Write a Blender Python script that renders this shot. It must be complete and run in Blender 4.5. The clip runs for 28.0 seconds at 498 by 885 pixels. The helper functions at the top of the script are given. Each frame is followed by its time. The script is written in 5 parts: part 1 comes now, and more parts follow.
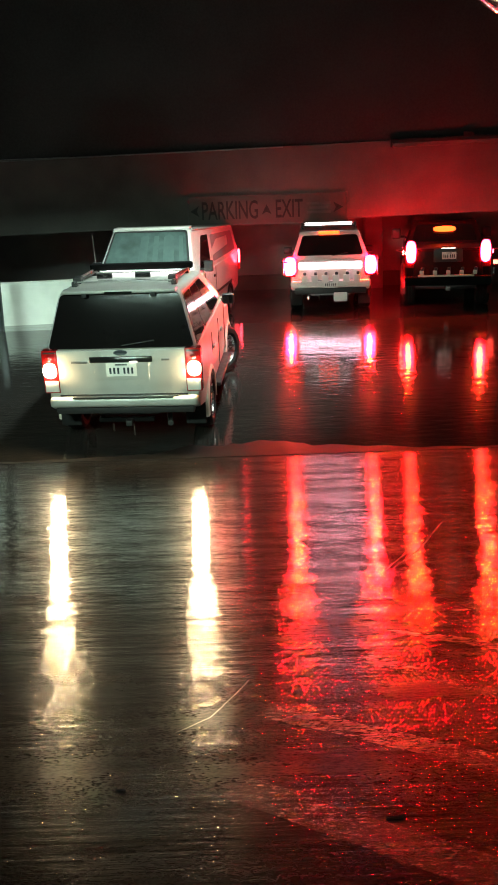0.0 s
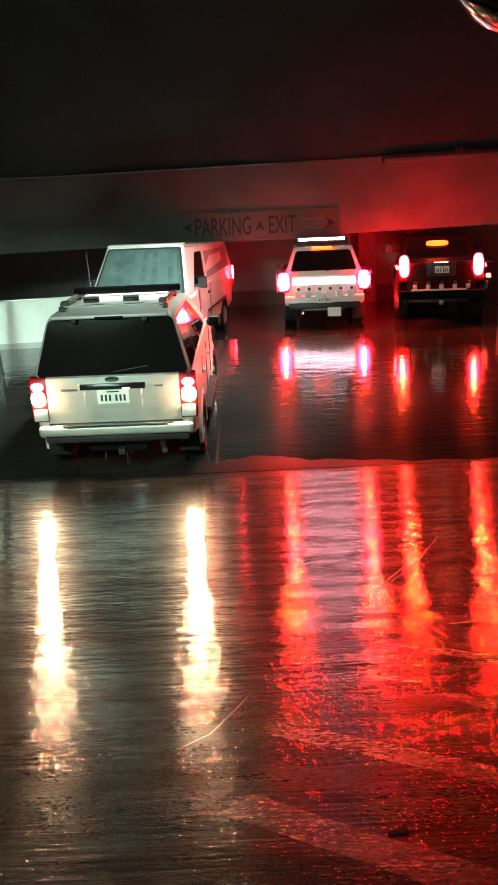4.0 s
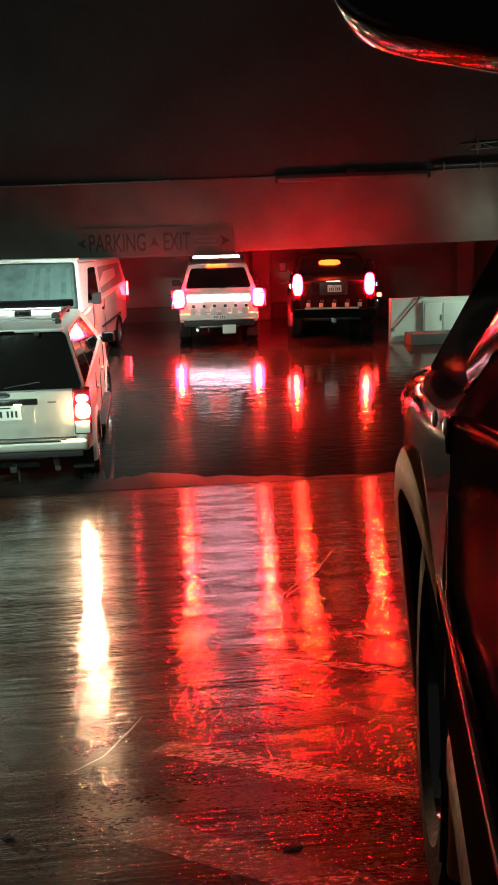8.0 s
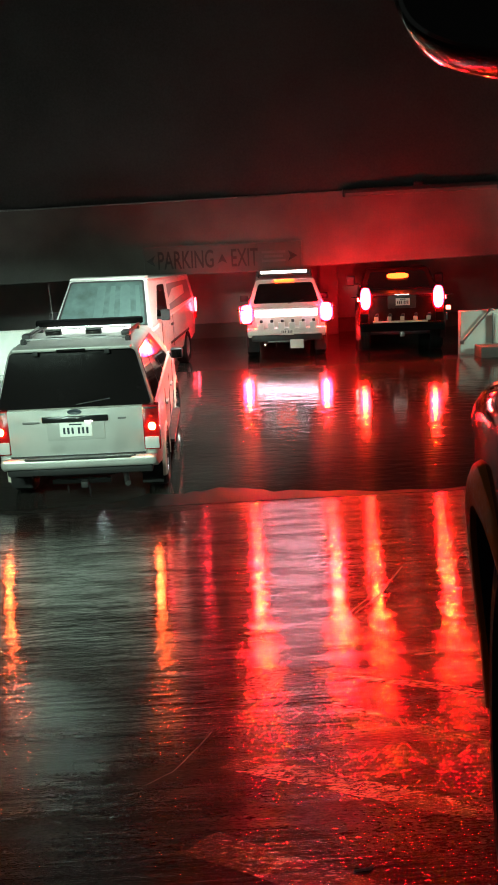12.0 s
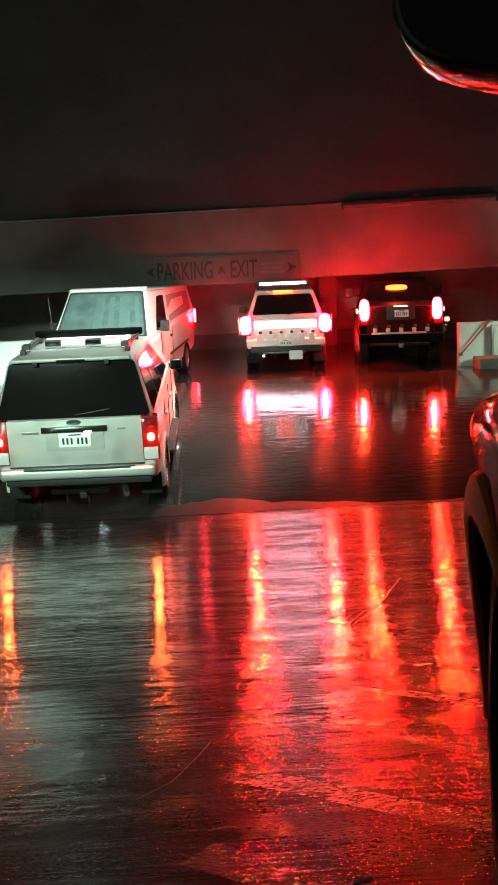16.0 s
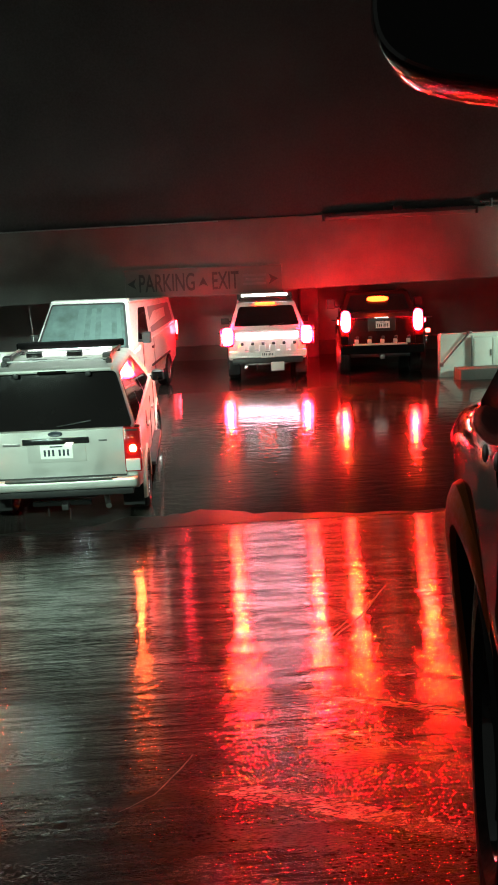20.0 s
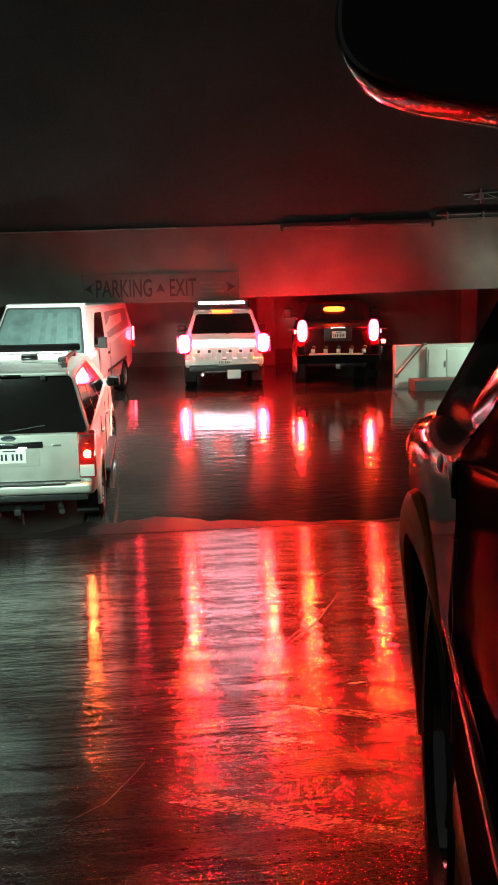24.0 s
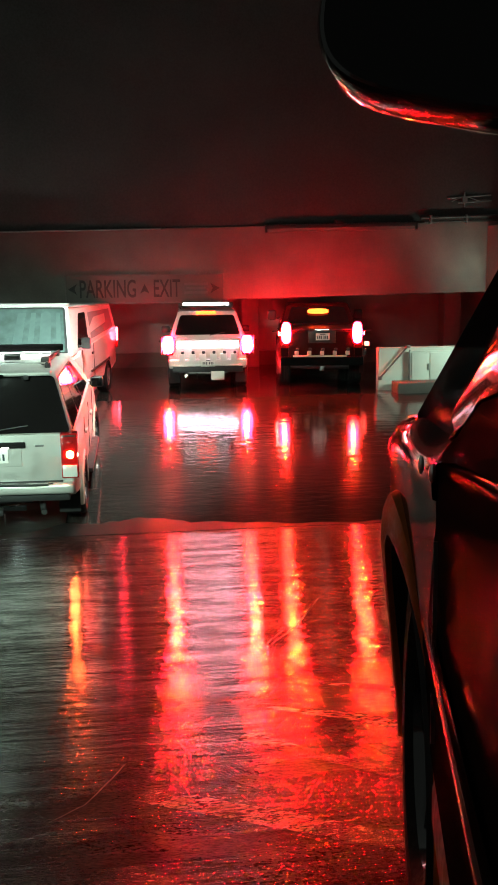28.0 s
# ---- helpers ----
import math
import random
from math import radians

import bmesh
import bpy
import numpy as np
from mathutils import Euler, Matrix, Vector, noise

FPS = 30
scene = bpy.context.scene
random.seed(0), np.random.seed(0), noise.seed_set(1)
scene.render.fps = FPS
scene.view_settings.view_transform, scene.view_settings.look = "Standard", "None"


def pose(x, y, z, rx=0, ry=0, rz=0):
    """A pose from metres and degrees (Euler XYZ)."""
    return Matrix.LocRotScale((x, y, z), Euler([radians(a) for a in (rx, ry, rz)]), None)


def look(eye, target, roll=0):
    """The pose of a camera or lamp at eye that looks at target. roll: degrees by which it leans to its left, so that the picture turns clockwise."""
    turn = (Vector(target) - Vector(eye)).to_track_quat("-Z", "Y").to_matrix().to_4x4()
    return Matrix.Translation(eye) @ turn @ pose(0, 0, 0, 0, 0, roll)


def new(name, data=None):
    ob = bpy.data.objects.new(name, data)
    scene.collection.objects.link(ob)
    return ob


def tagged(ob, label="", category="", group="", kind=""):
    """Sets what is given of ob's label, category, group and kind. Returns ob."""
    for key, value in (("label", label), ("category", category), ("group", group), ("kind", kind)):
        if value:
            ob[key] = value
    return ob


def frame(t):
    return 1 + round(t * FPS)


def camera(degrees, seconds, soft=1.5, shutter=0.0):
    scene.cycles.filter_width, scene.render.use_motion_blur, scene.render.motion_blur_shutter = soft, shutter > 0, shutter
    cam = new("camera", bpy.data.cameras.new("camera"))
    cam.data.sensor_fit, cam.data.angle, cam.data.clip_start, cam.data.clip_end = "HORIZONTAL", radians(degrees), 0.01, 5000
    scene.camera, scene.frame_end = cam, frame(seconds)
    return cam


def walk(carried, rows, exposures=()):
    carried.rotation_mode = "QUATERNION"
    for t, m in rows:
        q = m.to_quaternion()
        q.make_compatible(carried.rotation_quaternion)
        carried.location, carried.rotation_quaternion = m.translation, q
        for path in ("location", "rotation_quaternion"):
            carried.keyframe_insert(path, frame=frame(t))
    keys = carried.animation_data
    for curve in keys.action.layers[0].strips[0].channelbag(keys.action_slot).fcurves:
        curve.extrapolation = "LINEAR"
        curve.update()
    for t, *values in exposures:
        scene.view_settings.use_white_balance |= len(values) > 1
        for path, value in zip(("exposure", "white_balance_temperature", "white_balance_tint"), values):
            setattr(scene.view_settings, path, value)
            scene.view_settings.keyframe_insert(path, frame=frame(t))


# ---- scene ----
cam = camera(29.1, 28.0, soft=1.7)
PATH = [
    (0, (0.028, 0.002, 3.661), (-0.004, 9.667, 1.096), -2.01),
    (0.5, (0.029, 0.004, 3.661), (0.015, 9.671, 1.101), -1.92),
    (1, (0.027, 0.001, 3.661), (0.010, 9.673, 1.121), -2.12),
    (1.5, (0.027, 0.001, 3.661), (0.016, 9.669, 1.105), -2.16),
    (2, (0.026, -0.000, 3.661), (0.004, 9.671, 1.116), -2.25),
    (2.5, (0.025, -0.003, 3.660), (-0.005, 9.680, 1.161), -2.29),
    (3, (0.024, -0.000, 3.660), (-0.003, 9.692, 1.200), -2.46),
    (3.5, (0.024, -0.001, 3.661), (0.020, 9.699, 1.228), -2.53),
    (5.5, (0.022, 0.000, 3.659), (0.098, 9.715, 1.289), -2.55),
    (6, (0.029, 0.005, 3.659), (0.177, 9.720, 1.293), -2.43),
    (6.5, (0.036, 0.010, 3.656), (0.668, 9.706, 1.290), -1.85),
    (7, (0.037, 0.015, 3.654), (0.807, 9.717, 1.356), -1.70),
    (7.5, (0.036, 0.013, 3.653), (0.965, 9.709, 1.386), -1.60),
    (8, (0.036, 0.014, 3.651), (1.141, 9.689, 1.377), -1.41),
    (8.5, (0.035, 0.013, 3.651), (1.164, 9.686, 1.383), -1.34),
    (9, (0.036, 0.015, 3.651), (1.162, 9.694, 1.405), -1.35),
    (9.5, (0.035, 0.011, 3.651), (1.134, 9.699, 1.428), -1.47),
    (10, (0.034, 0.012, 3.655), (0.847, 9.734, 1.460), -2.11),
    (10.5, (0.033, 0.008, 3.656), (0.458, 9.767, 1.520), -2.54),
    (11, (0.034, 0.007, 3.657), (0.430, 9.770, 1.530), -2.55),
    (11.5, (0.034, 0.008, 3.656), (0.432, 9.774, 1.546), -2.56),
    (12, (0.034, 0.011, 3.658), (0.442, 9.778, 1.553), -2.50),
    (12.5, (0.033, 0.004, 3.657), (0.450, 9.773, 1.557), -2.47),
    (14.5, (0.033, 0.001, 3.657), (0.451, 9.778, 1.599), -2.33),
    (15, (0.032, -0.001, 3.656), (0.445, 9.780, 1.620), -2.33),
    (15.5, (0.031, -0.004, 3.657), (0.455, 9.781, 1.639), -2.37),
    (16, (0.031, -0.002, 3.658), (0.458, 9.789, 1.665), -2.35),
    (16.5, (0.031, -0.001, 3.657), (0.497, 9.790, 1.679), -2.36),
    (17, (0.030, -0.001, 3.657), (0.653, 9.786, 1.699), -2.33),
    (17.5, (0.030, -0.001, 3.657), (0.645, 9.789, 1.713), -2.42),
    (18, (0.030, -0.002, 3.657), (0.636, 9.789, 1.714), -2.44),
    (18.5, (0.031, -0.004, 3.656), (0.644, 9.788, 1.721), -2.44),
    (19, (0.031, -0.004, 3.656), (0.642, 9.791, 1.736), -2.49),
    (19.5, (0.032, -0.001, 3.656), (0.630, 9.800, 1.763), -2.44),
    (20, (0.032, -0.003, 3.654), (0.649, 9.798, 1.771), -2.36),
    (20.5, (0.033, -0.000, 3.655), (0.673, 9.801, 1.778), -2.26),
    (21, (0.030, -0.002, 3.655), (0.732, 9.800, 1.800), -2.16),
    (21.5, (0.030, -0.003, 3.655), (0.790, 9.795, 1.810), -1.86),
    (22, (0.029, 0.001, 3.652), (1.048, 9.781, 1.834), -1.45),
    (22.5, (0.028, -0.003, 3.652), (1.090, 9.775, 1.846), -1.29),
    (24.5, (0.027, -0.004, 3.653), (1.106, 9.769, 1.833), -0.91),
    (25, (0.027, -0.004, 3.654), (1.080, 9.772, 1.832), -0.76),
    (25.5, (0.028, -0.002, 3.654), (1.070, 9.775, 1.830), -0.77),
    (26, (0.030, -0.001, 3.654), (1.069, 9.782, 1.862), -0.71),
    (26.5, (0.029, -0.003, 3.654), (1.073, 9.781, 1.870), -0.82),
    (27, (0.030, -0.005, 3.653), (1.102, 9.774, 1.860), -0.68),
    (27.5, (0.031, -0.003, 3.653), (1.236, 9.757, 1.835), -0.54),
    (28, (0.030, -0.007, 3.652), (1.288, 9.749, 1.849), -0.55),
]
walk(cam, [(t, look(eye, target, roll)) for t, eye, target, roll in PATH],
     exposures=((0.0, 0.20), (1.0, 0.48), (10.6, 0.46), (11.6, 0.65), (17.0, 0.94), (28.0, 0.98)))

# ---- night sky glow, lamps added out of sight behind, above and beside the cars ----
world = bpy.data.worlds.new("night")
scene.world = world
world.use_nodes = True
world.node_tree.nodes["Background"].inputs[0].default_value = (0.5, 0.55, 0.5, 1)
world.node_tree.nodes["Background"].inputs[1].default_value = 0.062


def area_lamp(name, place, target, size_x, size_y, power, colour):
    data = bpy.data.lights.new(name, "AREA")
    data.shape, data.size, data.size_y = "RECTANGLE", size_x, size_y
    data.energy, data.color = power, colour
    ob = new(name, data)
    ob.matrix_world = look(place, target)
    return ob


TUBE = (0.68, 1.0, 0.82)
area_lamp("tube_light_behind", (-5.2, 0.5, 6.6), (-1.9, 12.6, 1.3), 2.4, 0.25, 64, TUBE).data.spread = radians(36)
area_lamp("flood_light_high", (1.4, 14.0, 9.6), (-1.4, 17.0, 1.5), 0.8, 0.5, 230, (0.80, 1.0, 0.92)).data.spread = radians(58)
area_lamp("tube_light_west", (-6.8, 16.2, 4.4), (-5.0, 20.5, 0.8), 1.6, 0.3, 45, (0.66, 1.0, 0.88)).data.spread = radians(60)
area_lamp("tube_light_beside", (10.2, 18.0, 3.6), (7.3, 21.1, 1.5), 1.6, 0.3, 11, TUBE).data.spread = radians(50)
# unseen lamp added for the pool of light at the beam's right end
area_lamp("tube_light_mouth", (8.9, 21.5, 2.5), (8.5, 23.2, 4.0), 0.6, 0.1, 4, TUBE).data.spread = radians(84)

# ---- the ground: a ramp that falls to a crease, then a floor that rises into the garage ----
CREASE = 13.05
RISE = math.tan(radians(6.6))
LEVEL = 20.5
FALL = math.tan(radians(10.1))


def ground_z(y):
    return (min(y, LEVEL) - CREASE) * RISE if y > CREASE else (CREASE - y) * FALL


# ---- materials ----
def material(name):
    m = bpy.data.materials.new(name)
    m.use_nodes = True
    nt = m.node_tree
    return m, nt, nt.nodes["Principled BSDF"]


def node(nt, kind, **values):
    n = nt.nodes.new(kind)
    for key, value in values.items():
        n.inputs[key].default_value = value
    return n


def noise_tex(nt, scale, detail=4.0, rough=0.55, stretch=(1, 1, 1), coords="Object"):
    tc = nt.nodes.new("ShaderNodeTexCoord")
    mp = nt.nodes.new("ShaderNodeMapping")
    mp.inputs["Scale"].default_value = stretch
    nt.links.new(tc.outputs[coords], mp.inputs["Vector"])
    n = nt.nodes.new("ShaderNodeTexNoise")
    n.inputs["Scale"].default_value = scale
    n.inputs["Detail"].default_value = detail
    n.inputs["Roughness"].default_value = rough
    nt.links.new(mp.outputs[0], n.inputs["Vector"])
    return n.outputs["Fac"]


def ramp(nt, fac, stops):
    r = nt.nodes.new("ShaderNodeValToRGB")
    while len(r.color_ramp.elements) < len(stops):
        r.color_ramp.elements.new(0.5)
    for e, (p, c) in zip(r.color_ramp.elements, stops):
        e.position = p
        e.color = (*c, 1) if len(c) == 3 else c
    nt.links.new(fac, r.inputs[0])
    return r.outputs[0]


def bump(nt, bsdf, heights):
    """heights: (socket, distance in metres, strength), stacked."""
    last = None
    for h, d, s in heights:
        b = nt.nodes.new("ShaderNodeBump")
        b.inputs["Distance"].default_value = d
        b.inputs["Strength"].default_value = s
        nt.links.new(h, b.inputs["Height"])
        if last:
            nt.links.new(last, b.inputs["Normal"])
        last = b.outputs[0]
    nt.links.new(last, bsdf.inputs["Normal"])


def grey(v):
    return (v, v, v)


def surface(name, colour, rough=0.5, metal=0.0, coat=0.0, spread=0.12, grain=18.0, dirt=2.5, relief=0.0, ior=1.5, gloss=0.5):
    """A plain surface with stains and grain at two scales."""
    m, nt, b = material(name)
    lo = tuple(c * (1 - spread) for c in colour)
    hi = tuple(min(1, c * (1 + spread)) for c in colour)
    big = noise_tex(nt, dirt, 5)
    col = ramp(nt, big, [(0.3, lo), (0.7, hi)])
    nt.links.new(col, b.inputs["Base Color"])
    fine = noise_tex(nt, grain, 4)
    rr = ramp(nt, fine, [(0.3, grey(max(0.02, rough * 0.75))), (0.75, grey(min(1, rough * 1.3)))])
    nt.links.new(rr, b.inputs["Roughness"])
    b.inputs["Metallic"].default_value = metal
    b.inputs["Coat Weight"].default_value = coat
    b.inputs["Coat Roughness"].default_value = 0.08
    b.inputs["IOR"].default_value = ior
    b.inputs["Specular IOR Level"].default_value = gloss
    if relief:
        bump(nt, b, [(fine, relief, 0.6)])
    return m


def glow(name, colour, strength):
    m, nt, b = material(name)
    b.inputs["Base Color"].default_value = (*[c * 0.5 for c in colour], 1)
    b.inputs["Emission Color"].default_value = (*colour, 1)
    b.inputs["Emission Strength"].default_value = strength
    b.inputs["Roughness"].default_value = 0.25
    return m


def wet_concrete(name, dry, film, slopes, under_rough=0.34, under_gloss=0.5, worn=None, flaked=False):
    """Brushed concrete under a film of rain. film: its roughness; slopes: of long waves, ripples, brush lines and grit.
    worn: (y0, y1, film, slopes) of the part of the ramp nearer than y0, where the brush marks stand out of the water; it fades out by y1.
    flaked: paint worn off in patches."""
    m, nt, b = material(name)
    stain = noise_tex(nt, 0.55, 6, 0.6)
    mid = noise_tex(nt, 7.0, 5, 0.6)
    mix = nt.nodes.new("ShaderNodeMath")
    mix.operation = "MULTIPLY_ADD"
    mix.inputs[1].default_value = 0.45
    nt.links.new(mid, mix.inputs[0])
    nt.links.new(stain, mix.inputs[2])
    col = ramp(nt, mix.outputs[0], [(0.45, tuple(c * 0.5 for c in dry)), (0.85, dry)])
    pits = noise_tex(nt, 110.0, 3, 0.6, (0.5, 1.0, 1.0))
    pit_col = ramp(nt, pits, [(0.40, grey(0.35)), (0.56, grey(1.0))])
    mul = nt.nodes.new("ShaderNodeMix")
    mul.data_type, mul.blend_type = "RGBA", "MULTIPLY"
    mul.inputs["Factor"].default_value = 1.0
    nt.links.new(col, mul.inputs["A"])
    nt.links.new(pit_col, mul.inputs["B"])
    nt.links.new(mul.outputs["Result"], b.inputs["Base Color"])
    under = ramp(nt, stain, [(0.25, grey(under_rough * 0.8)), (0.75, grey(under_rough * 1.2))])
    nt.links.new(under, b.inputs["Roughness"])
    b.inputs["IOR"].default_value = 1.42
    b.inputs["Specular IOR Level"].default_value = under_gloss
    b.inputs["Coat Weight"].default_value = 1.0
    b.inputs["Coat IOR"].default_value = 1.5
    pools = noise_tex(nt, 1.1, 5, 0.6, (0.4, 1.0, 1.0))
    fade = None
    if worn:
        tc = nt.nodes.new("ShaderNodeTexCoord")
        sep = nt.nodes.new("ShaderNodeSeparateXYZ")
        nt.links.new(tc.outputs["Object"], sep.inputs[0])
        shift = node(nt, "ShaderNodeMath")
        shift.operation = "MULTIPLY_ADD"
        shift.inputs[1].default_value = 5.0
        nt.links.new(pools, shift.inputs[0])
        nt.links.new(sep.outputs["Y"], shift.inputs[2])
        rng = node(nt, "ShaderNodeMapRange")
        rng.interpolation_type = "SMOOTHSTEP"
        rng.inputs["From Min"].default_value = worn[0] + 2.5
        rng.inputs["From Max"].default_value = worn[1] + 2.5
        nt.links.new(shift.outputs[0], rng.inputs["Value"])
        fade = rng.outputs[0]

    def blend(near, far):
        mr = node(nt, "ShaderNodeMapRange")
        mr.inputs["To Min"].default_value = near
        mr.inputs["To Max"].default_value = far
        nt.links.new(fade, mr.inputs["Value"])
        return mr.outputs[0]
    sheet = ramp(nt, pools, [(0.36, grey(film * 0.5)), (0.52, grey(film)), (0.70, grey(film * 1.6))])
    if fade:
        add = nt.nodes.new("ShaderNodeMath")
        nt.links.new(sheet, add.inputs[0])
        nt.links.new(blend(worn[2], 0.0), add.inputs[1])
        sheet = add.outputs[0]
        patches = ramp(nt, noise_tex(nt, 2.1, 4, 0.6, (0.6, 1.3, 1.0)), [(0.38, grey(0.45)), (0.58, grey(1.0))])
        wet = nt.nodes.new("ShaderNodeMath")
        wet.operation = "MULTIPLY"
        nt.links.new(patches, wet.inputs[0])
        nt.links.new(blend(worn[4] * 1.25, 1.15), wet.inputs[1])
        wet.use_clamp = True
        nt.links.new(wet.outputs[0], b.inputs["Coat Weight"])
    nt.links.new(sheet, b.inputs["Coat Roughness"])
    last = None
    # wavelength by scale and stretch, and the height of each relief in metres
    layers = ((3.0, (0.35, 1.2, 1.0), 0.014), (6.0, (0.5, 1.5, 1.0), 0.011), (42.0, (0.035, 1.0, 1.0), 0.0030), (150.0, (0.65, 1.0, 1.0), 0.0019))
    for k, (scale, stretch, dist) in enumerate(layers):
        bp = nt.nodes.new("ShaderNodeBump")
        bp.inputs["Distance"].default_value = dist
        bp.inputs["Strength"].default_value = slopes[k]
        if fade:
            nt.links.new(blend(worn[3][k], slopes[k]), bp.inputs["Strength"])
        nt.links.new(noise_tex(nt, scale, 3, 0.55, stretch), bp.inputs["Height"])
        if last:
            nt.links.new(last, bp.inputs["Normal"])
        last = bp.outputs[0]
    nt.links.new(last, b.inputs["Normal"])
    nt.links.new(last, b.inputs["Coat Normal"])
    if flaked:
        chips = noise_tex(nt, 60.0, 6, 0.75, (0.4, 1.0, 1.0))
        nt.links.new(ramp(nt, chips, [(0.28, grey(0.0)), (0.66, grey(0.82))]), b.inputs["Alpha"])
    return m


WORN = (2.9, 6.4, 0.115, (0.40, 0.20, 0.75, 0.50), 0.66)
WET_RAMP = wet_concrete("wet_ramp_concrete", (0.024, 0.024, 0.023), 0.045, (0.50, 0.65, 0.65, 0.03), 0.36, 0.010, worn=WORN)
WET_FLOOR = wet_concrete("wet_floor_concrete", (0.034, 0.032, 0.029), 0.03, (0.26, 0.36, 0.30, 0.01), 0.22, 0.01)
DAMP = surface("damp_gutter_concrete", (0.013, 0.012, 0.011), 0.40, spread=0.3, grain=60, dirt=3, relief=0.002)
JOINT = surface("joint_filler", (0.02, 0.02, 0.02), 0.5)
WORN_PAINT = wet_concrete("worn_wet_line_paint", (0.24, 0.21, 0.17), 0.26, (0.3, 0.3, 0.6, 0.7), 0.42, 0.25, flaked=True)
CONCRETE = surface("cast_concrete", (0.14, 0.125, 0.11), 0.8, spread=0.25, grain=25, dirt=0.9, relief=0.002)
# near-black colour stands in for missing light up there; the stains are random
CEILING = surface("unlit_stained_upper_concrete", (0.040, 0.040, 0.037), 0.85, spread=0.25, grain=20, dirt=0.5, relief=0.003)
GARAGE_CEILING = surface("painted_garage_ceiling", (0.68, 0.66, 0.62), 0.85, spread=0.2, grain=20, dirt=0.5, relief=0.002)
DARK_WALL = surface("dark_garage_wall", (0.34, 0.31, 0.29), 0.8, spread=0.2, grain=20, dirt=0.8, relief=0.002)
PALE_WALL = surface("pale_painted_wall", (0.72, 0.72, 0.64), 0.6, spread=0.1, grain=30, dirt=1.5, relief=0.001)
PALE_CAR = surface("pale_silver_white_paint", (0.56, 0.565, 0.525), 0.50, metal=0.65, coat=0.5, spread=0.05, grain=5, dirt=1.5)
WHITE_CAR = surface("white_car_paint", (0.74, 0.73, 0.68), 0.30, coat=0.6, spread=0.04, grain=40, dirt=3)
CREAM = surface("cream_car_paint", (0.62, 0.58, 0.47), 0.35, coat=0.4, spread=0.05, grain=40, dirt=3)
RED_DARK = surface("dark_maroon_paint", (0.016, 0.003, 0.003), 0.40, spread=0.1, gloss=0.08)
BLACK_CAR = surface("black_car_paint", (0.010, 0.011, 0.011), 0.35, coat=0.015, spread=0.1, gloss=0.0)
FENDER_PAINT = surface("polished_black_fender_paint", (0.012, 0.011, 0.011), 0.35, coat=0.70, spread=0.1, gloss=0.0)
FLARE = surface("bronze_flare_paint", (0.32, 0.075, 0.014), 0.5, gloss=0.04, spread=0.12, grain=60)
BLACK_PLASTIC = surface("black_plastic", (0.018, 0.018, 0.018), 0.45, spread=0.2)
GLOSS_BLACK = surface("gloss_black_plastic", (0.012, 0.012, 0.012), 0.10, coat=1.0, spread=0.1)
RUBBER = surface("tyre_rubber", (0.014, 0.014, 0.014), 0.7, spread=0.25, grain=50, relief=0.001, gloss=0.15)
MATTE_BLACK = surface("matte_black_trim", (0.006, 0.006, 0.006), 0.75, spread=0.2, gloss=0.0)
ALLOY = surface("brushed_alloy", (0.55, 0.55, 0.55), 0.28, metal=1.0, spread=0.1)
CHROME = surface("chrome", (0.75, 0.75, 0.75), 0.10, metal=1.0, spread=0.03)
STEEL = surface("dull_steel", (0.30, 0.30, 0.29), 0.45, metal=1.0, spread=0.2)
DOOR_GLASS = surface("wet_door_glass", (0.006, 0.005, 0.005), 0.07, spread=0.1, ior=1.55)
BADGE = surface("satin_chrome", (0.80, 0.78, 0.76), 0.30, metal=1.0, spread=0.05)
GLASS_DARK = surface("tinted_car_glass", (0.006, 0.005, 0.005), 0.05, spread=0.1, ior=1.30)
VAN_PANEL = surface("grey_white_side_glazing", (0.46, 0.47, 0.47), 0.16, spread=0.06, coat=0.8)
DARK_STEEL = surface("dark_underbody_steel", (0.07, 0.07, 0.068), 0.5, metal=0.6, spread=0.3)
GLASS_TEAL = surface("windscreen_glass", (0.08, 0.125, 0.115), 0.08, spread=0.25, dirt=4, coat=1.0)
BLIND = surface("pale_blind_behind_glass", (0.095, 0.148, 0.136), 0.15, spread=0.15, coat=1.0)
WHITE_PLASTIC = surface("white_plate_enamel", (0.80, 0.80, 0.74), 0.4, spread=0.04)
INK = surface("dark_plate_ink", (0.03, 0.04, 0.05), 0.5)
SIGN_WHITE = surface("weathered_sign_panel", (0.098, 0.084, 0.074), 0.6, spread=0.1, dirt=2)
SIGN_INK = surface("faded_sign_lettering", (0.022, 0.017, 0.016), 0.6, spread=0.2)
SIGN_PALE = surface("pale_faded_sign_lettering", (0.14, 0.12, 0.11), 0.6, spread=0.2)
RED_LENS = surface("red_lamp_lens", (0.30, 0.008, 0.008), 0.12, coat=1.0, spread=0.05)
CLEAR_LENS = surface("clear_lamp_lens", (0.55, 0.55, 0.52), 0.12, coat=1.0, spread=0.03)

GLOW_REVERSE = glow("lit_reverse_lamp", (1.0, 0.72, 0.38), 620)
GLOW_BRAKE = glow("lit_brake_lamp", (1.0, 0.008, 0.03), 260)
GLOW_TAIL = glow("lit_tail_lamp", (1.0, 0.10, 0.02), 260)
# glow added at the lamp sides to redden the garage, and a weaker copy
GLOW_SIDE_FILL = glow("red_side_fill", (1.0, 0.006, 0.005), 3000)
GLOW_SIDE_FILL_DIM = glow("dim_red_side_fill", (1.0, 0.006, 0.012), 160)
GLOW_BRIGHT_TAIL = glow("lit_bright_brake_lamp", (1.0, 0.003, 0.019), 540)
GLOW_TRUCK_TAIL = glow("lit_truck_brake_lamp", (1.0, 0.003, 0.01), 320)
